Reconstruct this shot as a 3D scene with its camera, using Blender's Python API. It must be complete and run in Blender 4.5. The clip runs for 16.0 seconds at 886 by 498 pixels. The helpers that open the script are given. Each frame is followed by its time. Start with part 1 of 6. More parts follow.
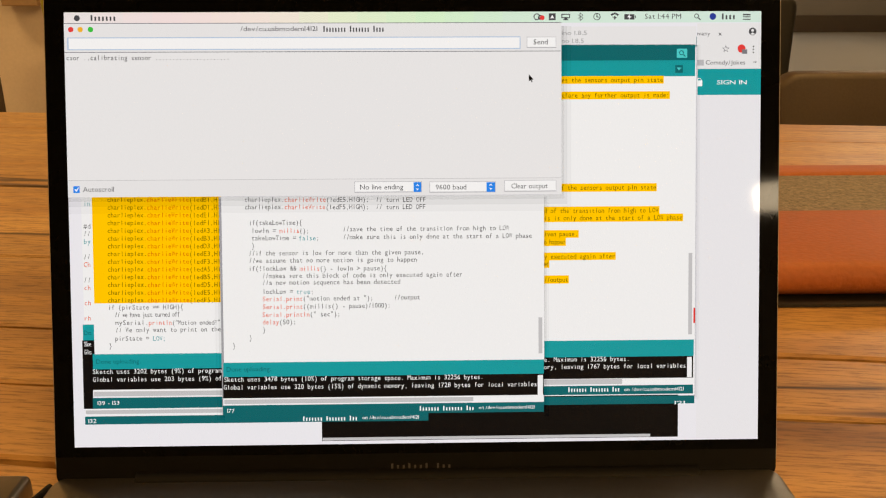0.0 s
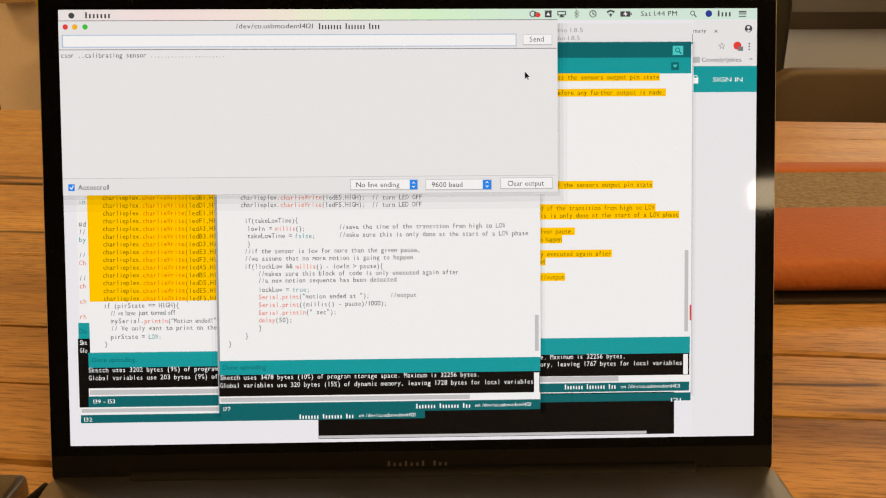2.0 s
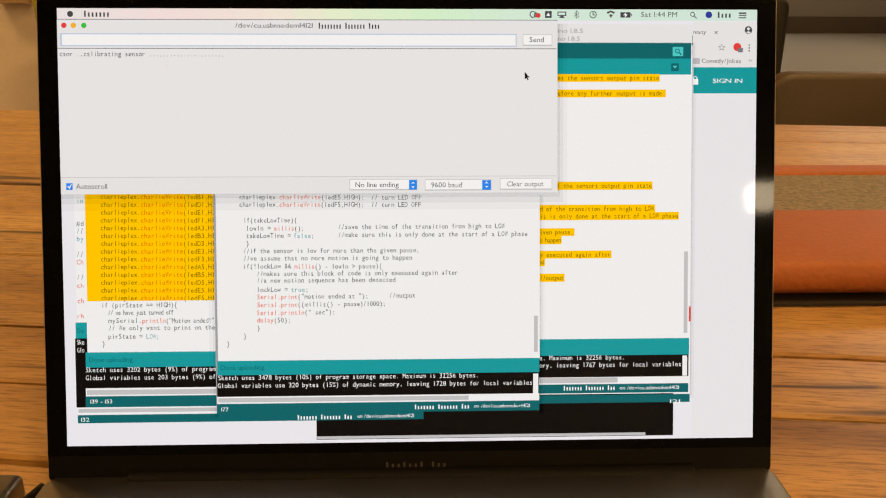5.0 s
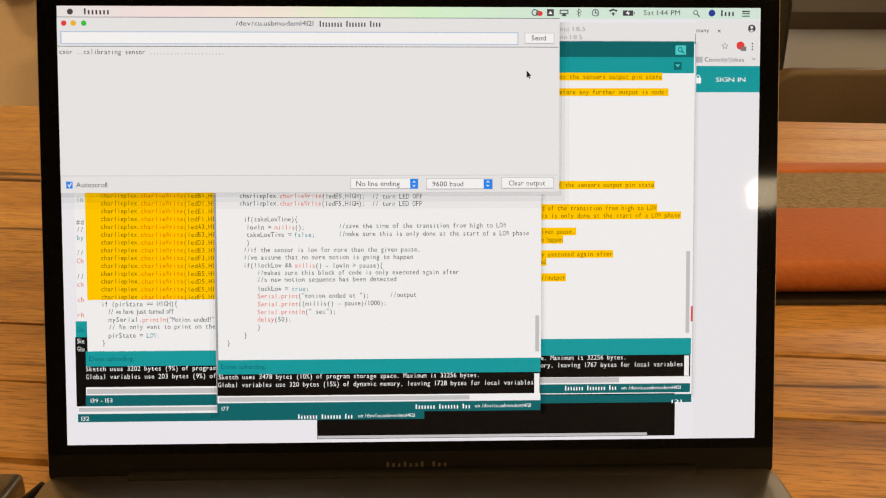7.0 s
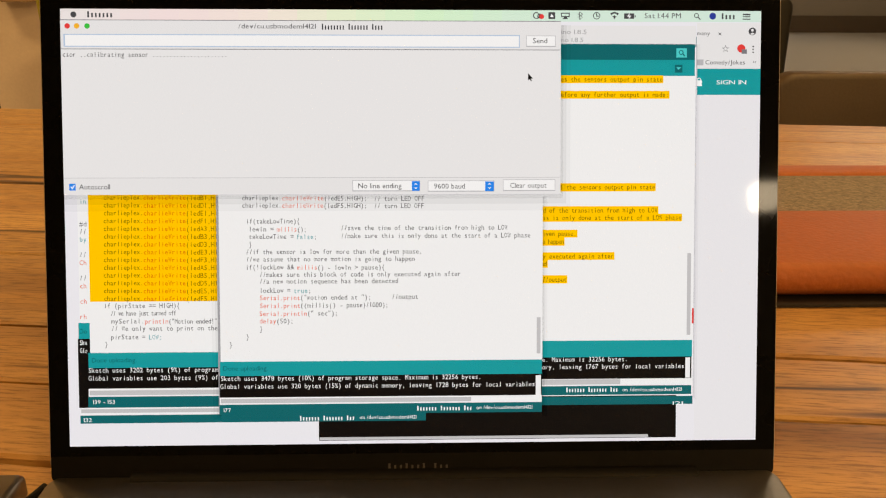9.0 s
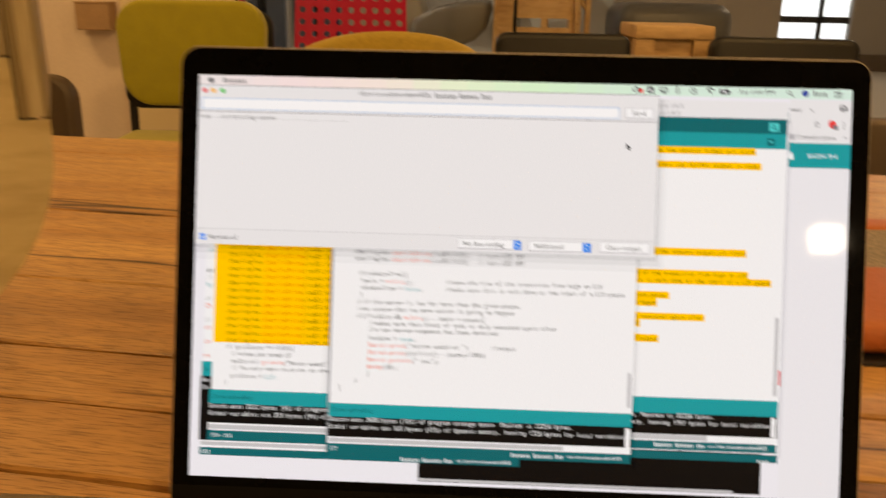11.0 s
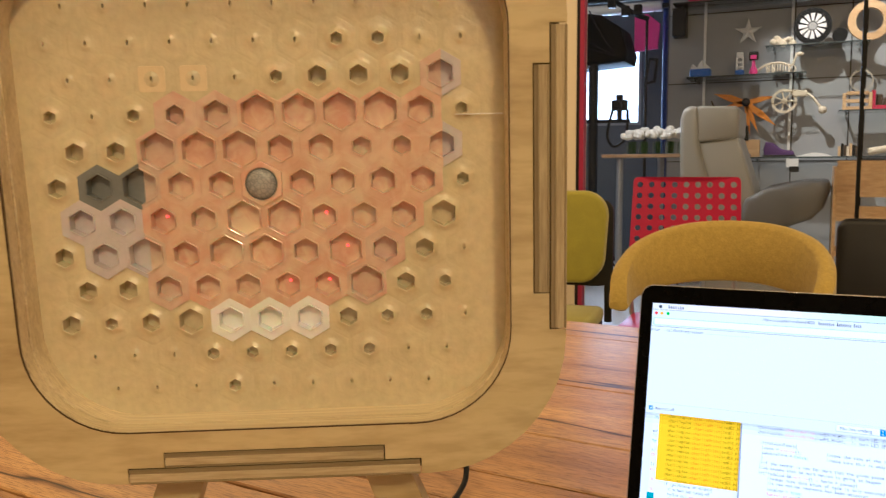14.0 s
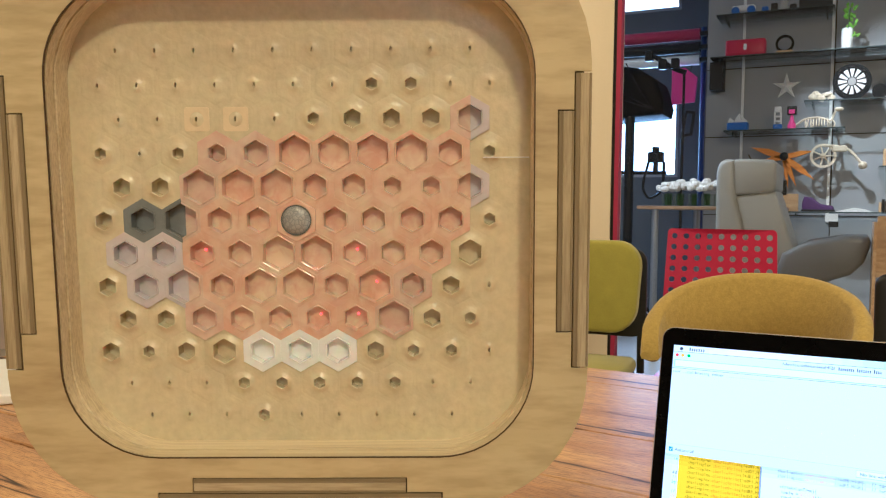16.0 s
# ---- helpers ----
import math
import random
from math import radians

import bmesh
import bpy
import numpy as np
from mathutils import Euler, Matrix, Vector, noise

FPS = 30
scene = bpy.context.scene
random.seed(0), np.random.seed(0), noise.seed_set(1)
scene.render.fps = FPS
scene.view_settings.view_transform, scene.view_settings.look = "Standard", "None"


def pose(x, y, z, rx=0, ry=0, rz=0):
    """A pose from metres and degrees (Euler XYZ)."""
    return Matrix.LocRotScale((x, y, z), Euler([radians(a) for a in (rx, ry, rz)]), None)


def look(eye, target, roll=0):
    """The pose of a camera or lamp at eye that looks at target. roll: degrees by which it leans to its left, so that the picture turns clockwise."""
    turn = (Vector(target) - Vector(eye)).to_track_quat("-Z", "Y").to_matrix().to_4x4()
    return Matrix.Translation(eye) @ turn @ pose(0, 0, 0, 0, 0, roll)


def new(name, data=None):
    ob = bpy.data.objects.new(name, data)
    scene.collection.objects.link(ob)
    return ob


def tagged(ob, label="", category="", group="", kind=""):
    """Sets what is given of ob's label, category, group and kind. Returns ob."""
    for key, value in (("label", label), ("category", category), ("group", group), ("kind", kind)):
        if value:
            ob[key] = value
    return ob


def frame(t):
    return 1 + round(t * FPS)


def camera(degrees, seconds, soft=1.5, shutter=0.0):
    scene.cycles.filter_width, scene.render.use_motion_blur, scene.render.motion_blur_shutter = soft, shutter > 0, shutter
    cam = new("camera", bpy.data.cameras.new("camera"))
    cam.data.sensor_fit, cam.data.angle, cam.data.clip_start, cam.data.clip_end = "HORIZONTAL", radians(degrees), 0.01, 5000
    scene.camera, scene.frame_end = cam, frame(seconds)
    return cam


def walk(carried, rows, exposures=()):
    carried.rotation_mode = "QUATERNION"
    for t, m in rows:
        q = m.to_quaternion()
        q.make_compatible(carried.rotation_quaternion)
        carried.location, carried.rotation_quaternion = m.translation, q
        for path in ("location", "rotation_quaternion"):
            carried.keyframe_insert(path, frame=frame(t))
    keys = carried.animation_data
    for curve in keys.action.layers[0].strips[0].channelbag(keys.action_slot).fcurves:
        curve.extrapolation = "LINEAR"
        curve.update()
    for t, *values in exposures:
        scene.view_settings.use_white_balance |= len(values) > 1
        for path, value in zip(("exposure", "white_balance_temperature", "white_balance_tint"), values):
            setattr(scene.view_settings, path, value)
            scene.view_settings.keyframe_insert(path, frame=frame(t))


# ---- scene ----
cam = camera(57.0, 16.0, soft=1.15, shutter=0.5)
ROWS = [
    (0, 0.0037, -0.2917, 0.9675, 70.68, 0.04, -1.25),
    (0.5, 0.0032, -0.2912, 0.9691, 70.46, 0.10, -1.54),
    (1, 0.0036, -0.2917, 0.9676, 70.65, 0.10, -1.59),
    (1.5, 0.0031, -0.2913, 0.9684, 70.44, 0.03, -1.62),
    (2, 0.0037, -0.2914, 0.9676, 70.48, 0.04, -1.53),
    (2.5, 0.0032, -0.2912, 0.9667, 70.54, -0.06, -1.49),
    (3, 0.0022, -0.2914, 0.9679, 70.45, -0.14, -1.48),
    (3.5, 0.0027, -0.2908, 0.9670, 70.56, -0.12, -1.52),
    (4, 0.0029, -0.2916, 0.9659, 70.70, -0.12, -1.68),
    (6.5, 0.0020, -0.2893, 0.9676, 70.43, -0.31, -1.62),
    (7, 0.0029, -0.2892, 0.9675, 70.35, -0.27, -1.55),
    (7.5, 0.0031, -0.2894, 0.9678, 70.37, -0.22, -1.46),
    (8, 0.0029, -0.2899, 0.9657, 70.61, -0.26, -1.53),
    (10.5, 0.0007, -0.2906, 0.9706, 70.48, -0.53, -1.01),
    (10.6, -0.0001, -0.2925, 0.9685, 71.25, -0.62, -0.51),
    (10.8, -0.0089, -0.2976, 0.9756, 71.62, -0.90, 0.48),
    (11, -0.0204, -0.3084, 0.9857, 72.51, -1.08, 2.35),
    (11.2, -0.0292, -0.3180, 0.9925, 73.64, -1.05, 5.02),
    (11.5, -0.0429, -0.3520, 1.0093, 75.69, -0.72, 9.68),
    (12, -0.0491, -0.4183, 1.0258, 78.51, -0.14, 16.48),
    (12.5, -0.0416, -0.4605, 1.0298, 80.22, 0.42, 19.71),
    (13, -0.0329, -0.4846, 1.0343, 81.54, 1.17, 21.12),
    (13.5, -0.0336, -0.4999, 1.0403, 82.81, 1.41, 22.30),
    (14, -0.0465, -0.5174, 1.0459, 84.08, 0.43, 24.10),
    (14.5, -0.0404, -0.5314, 1.0467, 85.79, -0.24, 26.01),
    (15, -0.0348, -0.5361, 1.0440, 87.37, -0.58, 26.88),
    (15.5, -0.0350, -0.5328, 1.0404, 87.75, -0.76, 26.80),
    (16, -0.0332, -0.5322, 1.0403, 87.44, -0.74, 26.60),
]
EXPOSURES = [
    (0.0, -0.06, 6900, 10), (10.3, -0.06, 6900, 10), (11.2, -0.05, 7050, 13), (12.0, -0.05, 6500, 12), (13.2, 0.05, 6420, 11),
    (14.0, 0.40, 4900, 10), (14.6, 0.66, 4160, 8), (15.2, 0.65, 4090, 6), (16.0, 0.60, 4190, 6)]
walk(cam, [(t, pose(x, y, z, rx, ry, rz)) for t, x, y, z, rx, ry, rz in ROWS], EXPOSURES)

# ---- world and large lights ----
world = bpy.data.worlds.new("world")
scene.world = world
world.use_nodes = True
world.node_tree.nodes["Background"].inputs[0].default_value = (0.55, 0.68, 0.9, 1)
world.node_tree.nodes["Background"].inputs[1].default_value = 0.3

WARM = (1.0, 0.61, 0.23)
NEUTRAL = (1.0, 0.79, 0.55)
TT = 0.75  # height of the table top


def area(name, eye, target, sx, sy, watts, color):
    lamp = bpy.data.lights.new(name, "AREA")
    lamp.shape, lamp.size, lamp.size_y, lamp.energy, lamp.color = "RECTANGLE", sx, sy, watts, color
    ob = new(name, lamp)
    ob.matrix_world = look(eye, target)
    return ob


for lx, ly, watts in ((0.15, -1.55, 14), (-1.5, -0.6, 12), (1.35, 0.95, 34), (-2.5, 2.1, 36)):
    area("ceiling_lamp_light", (lx, ly, 3.27), (lx, ly, 0), 0.9, 0.35, watts * 1.13, WARM)
FLOOD = (2.3, -3.5, 3.47)
area("flood_lamp_light", FLOOD, (-0.2, 0.1, 0.95), 0.45, 0.3, 78, WARM)


def spot(name, eye, target, cone, watts, color, radius=0.03):
    lamp = bpy.data.lights.new(name, "SPOT")
    lamp.spot_size, lamp.spot_blend, lamp.energy, lamp.color, lamp.shadow_soft_size = radians(cone), 0.9, watts, color, radius
    ob = new(name, lamp)
    ob.matrix_world = look(eye, target)
    return ob


spot("gallery_spot_light", (-0.45, 5.35, 3.2), (0.6, 6.9, 1.35), 60, 215, NEUTRAL)
spot("studio_spot_light", (-1.9, 4.0, 3.2), (-0.75, 4.95, 1.0), 60, 175, NEUTRAL, 0.08)
# unseen fill lights, added to brighten the hall floor and walls
for lx, ly, watts in ((-3.6, 6.2, 26), (3.9, 5.4, 45), (5.2, 9.0, 46)):
    area("hall_fill_light", (lx, ly, 3.3), (lx, ly, 0), 1.2, 1.2, watts, NEUTRAL)
area("window_light", (-2.2, 8.3, 1.8), (-1.2, 4.0, 0.8), 0.9, 0.9, 26, (0.75, 0.87, 1.0))

# ---- materials ----
def srgb(r, g, b):
    return tuple(((c / 255 + 0.055) / 1.055) ** 2.4 if c > 10 else c / 255 / 12.92 for c in (r, g, b)) + (1,)


def base(name):
    m = bpy.data.materials.new(name)
    m.use_nodes = True
    nt = m.node_tree
    return m, nt, nt.nodes["Principled BSDF"]


def add(nt, kind, **values):
    n = nt.nodes.new(kind)
    for k, v in values.items():
        if k in n.inputs:
            n.inputs[k].default_value = v
    return n


def coords(nt, scale=(1, 1, 1), rot=(0, 0, 0)):
    tc, mp = add(nt, "ShaderNodeTexCoord"), add(nt, "ShaderNodeMapping")
    mp.inputs["Scale"].default_value, mp.inputs["Rotation"].default_value = scale, rot
    nt.links.new(tc.outputs["Object"], mp.inputs["Vector"])
    return mp


def ramp(nt, stops):
    r = add(nt, "ShaderNodeValToRGB")
    e = r.color_ramp.elements
    while len(e) < len(stops):
        e.new(0.5)
    for el, (p, c) in zip(e, stops):
        el.position, el.color = p, (*c[:3], 1)
    return r


def surface(name, col, rough=0.5, metal=0.0, vary=0.12, fine=60.0, coarse=6.0, bump=0.15, spec=0.5, coat=0.0, sheen=0.0, trans=0.0, sss=0.0):
    """Paint, plastic, metal, cloth: a colour that varies at two scales, with a fine relief."""
    m, nt, b = base(name)
    mp = coords(nt)
    n1, n2 = add(nt, "ShaderNodeTexNoise", Scale=coarse, Detail=4.0), add(nt, "ShaderNodeTexNoise", Scale=fine, Detail=3.0)
    for n in (n1, n2):
        nt.links.new(mp.outputs[0], n.inputs["Vector"])
    mix = add(nt, "ShaderNodeMath")
    nt.links.new(n1.outputs[0], mix.inputs[0])
    nt.links.new(n2.outputs[0], mix.inputs[1])
    half = add(nt, "ShaderNodeMath")
    half.operation = "MULTIPLY"
    half.inputs[1].default_value = 0.5
    nt.links.new(mix.outputs[0], half.inputs[0])
    r = ramp(nt, [(0.3, [c * (1 - vary) for c in col]), (0.7, [min(1, c * (1 + vary)) for c in col])])
    nt.links.new(half.outputs[0], r.inputs[0])
    nt.links.new(r.outputs[0], b.inputs["Base Color"])
    b.inputs["Roughness"].default_value, b.inputs["Metallic"].default_value = rough, metal
    b.inputs["Specular IOR Level"].default_value, b.inputs["Coat Weight"].default_value = spec, coat
    b.inputs["Sheen Weight"].default_value, b.inputs["Transmission Weight"].default_value = sheen, trans
    if sss:
        b.inputs["Subsurface Weight"].default_value, b.inputs["Subsurface Scale"].default_value = sss, 0.01
    if bump:
        bp = add(nt, "ShaderNodeBump", Strength=bump, Distance=0.002)
        nt.links.new(n2.outputs[0], bp.inputs["Height"])
        nt.links.new(bp.outputs[0], b.inputs["Normal"])
    return m


def wood(name, dark, mid, light, grain=(1.2, 22, 22), rough=0.45, crack=0.0, rings=3.0, bump=0.25, per_piece=0.0, coat=0.0):
    """Grain that runs along x, with streaks, slow figure and, where asked, dark checks."""
    m, nt, b = base(name)
    L = nt.links.new
    mp = coords(nt, grain)
    info = add(nt, "ShaderNodeObjectInfo")
    shift = add(nt, "ShaderNodeVectorMath")
    shift.operation = "MULTIPLY_ADD"
    shift.inputs[0].default_value = (1, 1, 1)
    cmb = add(nt, "ShaderNodeCombineXYZ")
    sc = add(nt, "ShaderNodeMath")
    sc.operation = "MULTIPLY"
    sc.inputs[1].default_value = 40.0
    L(info.outputs["Random"], sc.inputs[0])
    for i in range(3):
        L(sc.outputs[0], cmb.inputs[i])
    L(mp.outputs[0], shift.inputs[1])
    L(cmb.outputs[0], shift.inputs[2])
    streak = add(nt, "ShaderNodeTexNoise", Scale=1.0, Detail=7.0, Roughness=0.62, Distortion=0.35)
    fig = add(nt, "ShaderNodeTexNoise", Scale=0.28, Detail=3.0, Distortion=1.2)
    fibre = add(nt, "ShaderNodeTexNoise", Scale=6.0, Detail=4.0)
    for n in (streak, fig, fibre):
        L(shift.outputs[0], n.inputs["Vector"])
    wave = add(nt, "ShaderNodeMath")
    wave.operation = "MULTIPLY_ADD"
    wave.inputs[1].default_value, wave.inputs[2].default_value = 0.55, 0.0
    L(fig.outputs[0], wave.inputs[0])
    s1 = add(nt, "ShaderNodeMath")
    s1.operation = "MULTIPLY_ADD"
    s1.inputs[1].default_value = 0.45
    L(streak.outputs[0], s1.inputs[0])
    L(wave.outputs[0], s1.inputs[2])
    tone = add(nt, "ShaderNodeMath")
    tone.operation = "MULTIPLY_ADD"
    tone.inputs[1].default_value = per_piece
    L(info.outputs["Random"], tone.inputs[0])
    L(s1.outputs[0], tone.inputs[2])
    r = ramp(nt, [(0.36, dark), (0.48, mid), (0.62 + per_piece, light)])
    L(tone.outputs[0], r.inputs[0])
    f2 = add(nt, "ShaderNodeMixRGB", Fac=0.5)
    f2.blend_type = "MULTIPLY"
    fr = ramp(nt, [(0.35, (0.62, 0.56, 0.5)), (0.6, (1, 1, 1))])
    L(fibre.outputs[0], fr.inputs[0])
    L(r.outputs[0], f2.inputs[1])
    L(fr.outputs[0], f2.inputs[2])
    out = f2.outputs[0]
    height = streak.outputs[0]
    if crack:
        fs = add(nt, "ShaderNodeTexNoise", Scale=30.0, Detail=5.0, Roughness=0.7)
        L(shift.outputs[0], fs.inputs["Vector"])
        fl = ramp(nt, [(0.38, (0.34, 0.25, 0.18)), (0.52, (1.14, 1.12, 1.06))])
        L(fs.outputs[0], fl.inputs[0])
        f4 = add(nt, "ShaderNodeMixRGB", Fac=0.65)
        f4.blend_type = "MULTIPLY"
        L(out, f4.inputs[1])
        L(fl.outputs[0], f4.inputs[2])
        ck, mask = add(nt, "ShaderNodeTexNoise", Scale=0.75, Detail=3.0, Roughness=0.5, Distortion=0.2), add(nt, "ShaderNodeTexNoise", Scale=0.45, Detail=2.0)
        off = add(nt, "ShaderNodeVectorMath")
        off.inputs[1].default_value = (31.7, 4.1, 9.3)
        L(shift.outputs[0], ck.inputs["Vector"])
        L(shift.outputs[0], off.inputs[0])
        L(off.outputs[0], mask.inputs["Vector"])
        d1, d2, d3 = (add(nt, "ShaderNodeMath") for _ in range(3))
        d1.operation, d2.operation, d3.operation = "SUBTRACT", "ABSOLUTE", "ADD"
        d1.inputs[1].default_value = 0.5
        L(ck.outputs[0], d1.inputs[0])
        L(d1.outputs[0], d2.inputs[0])
        mr = ramp(nt, [(0.44, (1, 1, 1)), (0.56, (0, 0, 0))])
        L(mask.outputs[0], mr.inputs[0])
        d4 = add(nt, "ShaderNodeMath")
        d4.operation = "MULTIPLY"
        d4.inputs[1].default_value = 0.12
        L(mr.outputs[0], d4.inputs[0])
        L(d2.outputs[0], d3.inputs[0])
        L(d4.outputs[0], d3.inputs[1])
        cr = ramp(nt, [(0.0, (0.04, 0.022, 0.012)), (0.006, (0.16, 0.1, 0.06)), (0.018, (0.8, 0.74, 0.68)), (crack, (1, 1, 1))])
        L(d3.outputs[0], cr.inputs[0])
        f3 = add(nt, "ShaderNodeMixRGB", Fac=1.0)
        f3.blend_type = "MULTIPLY"
        L(f4.outputs[0], f3.inputs[1])
        L(cr.outputs[0], f3.inputs[2])
        out = f3.outputs[0]
    L(out, b.inputs["Base Color"])
    rr = add(nt, "ShaderNodeMapRange")
    rr.inputs["To Min"].default_value, rr.inputs["To Max"].default_value = rough - 0.1, rough + 0.15
    L(fibre.outputs[0], rr.inputs["Value"])
    L(rr.outputs[0], b.inputs["Roughness"])
    b.inputs["Coat Weight"].default_value = coat
    b.inputs["Coat Roughness"].default_value = 0.25
    bp = add(nt, "ShaderNodeBump", Strength=bump, Distance=0.0015)
    L(height, bp.inputs["Height"])
    L(bp.outputs[0], b.inputs["Normal"])
    return m


def gel(name, deep, pale, rough):
    """Cast silicone: cloudy pigment that drifts between two tones, under a wet gloss."""
    m, nt, b = base(name)
    mp = coords(nt)
    cloud, fine = add(nt, "ShaderNodeTexNoise", Scale=95.0, Detail=3.0, Distortion=0.8), add(nt, "ShaderNodeTexNoise", Scale=24.0, Detail=2.0)
    for n in (cloud, fine):
        nt.links.new(mp.outputs[0], n.inputs["Vector"])
    mean = add(nt, "ShaderNodeMath")
    mean.operation = "MULTIPLY_ADD"
    mean.inputs[1].default_value = 0.6
    part_ = add(nt, "ShaderNodeMath")
    part_.operation = "MULTIPLY"
    part_.inputs[1].default_value = 0.4
    nt.links.new(fine.outputs[0], part_.inputs[0])
    nt.links.new(cloud.outputs[0], mean.inputs[0])
    nt.links.new(part_.outputs[0], mean.inputs[2])
    r = ramp(nt, [(0.38, deep), (0.62, pale)])
    nt.links.new(mean.outputs[0], r.inputs[0])
    nt.links.new(r.outputs[0], b.inputs["Base Color"])
    b.inputs["Roughness"].default_value, b.inputs["Coat Weight"].default_value = rough + 0.12, 0.5
    b.inputs["Coat Roughness"].default_value = 0.06
    b.inputs["Subsurface Weight"].default_value, b.inputs["Subsurface Scale"].default_value = 0.3, 0.008
    bp = add(nt, "ShaderNodeBump", Strength=0.25, Distance=0.001)
    nt.links.new(cloud.outputs[0], bp.inputs["Height"])
    nt.links.new(bp.outputs[0], b.inputs["Normal"])
    return m


def faceted(name, col, line):
    """A smoky lens moulded in small honeycomb facets."""
    m, nt, b = base(name)
    mp = coords(nt)
    v = add(nt, "ShaderNodeTexVoronoi", Scale=330.0, Randomness=0.8)
    v.feature = "DISTANCE_TO_EDGE"
    nt.links.new(mp.outputs[0], v.inputs["Vector"])
    r = ramp(nt, [(0.03, line), (0.14, col)])
    nt.links.new(v.outputs["Distance"], r.inputs[0])
    nt.links.new(r.outputs[0], b.inputs["Base Color"])
    b.inputs["Roughness"].default_value, b.inputs["Coat Weight"].default_value = 0.3, 0.6
    bp = add(nt, "ShaderNodeBump", Strength=0.5, Distance=0.001)
    nt.links.new(v.outputs["Distance"], bp.inputs["Height"])
    nt.links.new(bp.outputs[0], b.inputs["Normal"])
    return m


def glow(name, col, strength, rough=0.05, spec=0.5):
    """A lit display or lamp face behind gloss."""
    m, nt, b = base(name)
    b.inputs["Base Color"].default_value = (0.003, 0.003, 0.003, 1)
    b.inputs["Roughness"].default_value, b.inputs["Specular IOR Level"].default_value = rough, spec
    b.inputs["Emission Color"].default_value, b.inputs["Emission Strength"].default_value = (*col[:3], 1), strength
    return m


def clear_glass(name, tint=(1, 1, 1), amount=1.0):
    m, nt, b = base(name)
    nt.nodes.remove(b)
    tr, gl, fr, mx = add(nt, "ShaderNodeBsdfTransparent"), add(nt, "ShaderNodeBsdfGlossy", Roughness=0.02), add(nt, "ShaderNodeFresnel", IOR=1.22), add(nt, "ShaderNodeMixShader")
    tr.inputs[0].default_value = (*tint, 1)
    nt.links.new(fr.outputs[0], mx.inputs[0])
    nt.links.new(tr.outputs[0], mx.inputs[1])
    nt.links.new(gl.outputs[0], mx.inputs[2])
    nt.links.new(mx.outputs[0], nt.nodes["Material Output"].inputs[0])
    return m


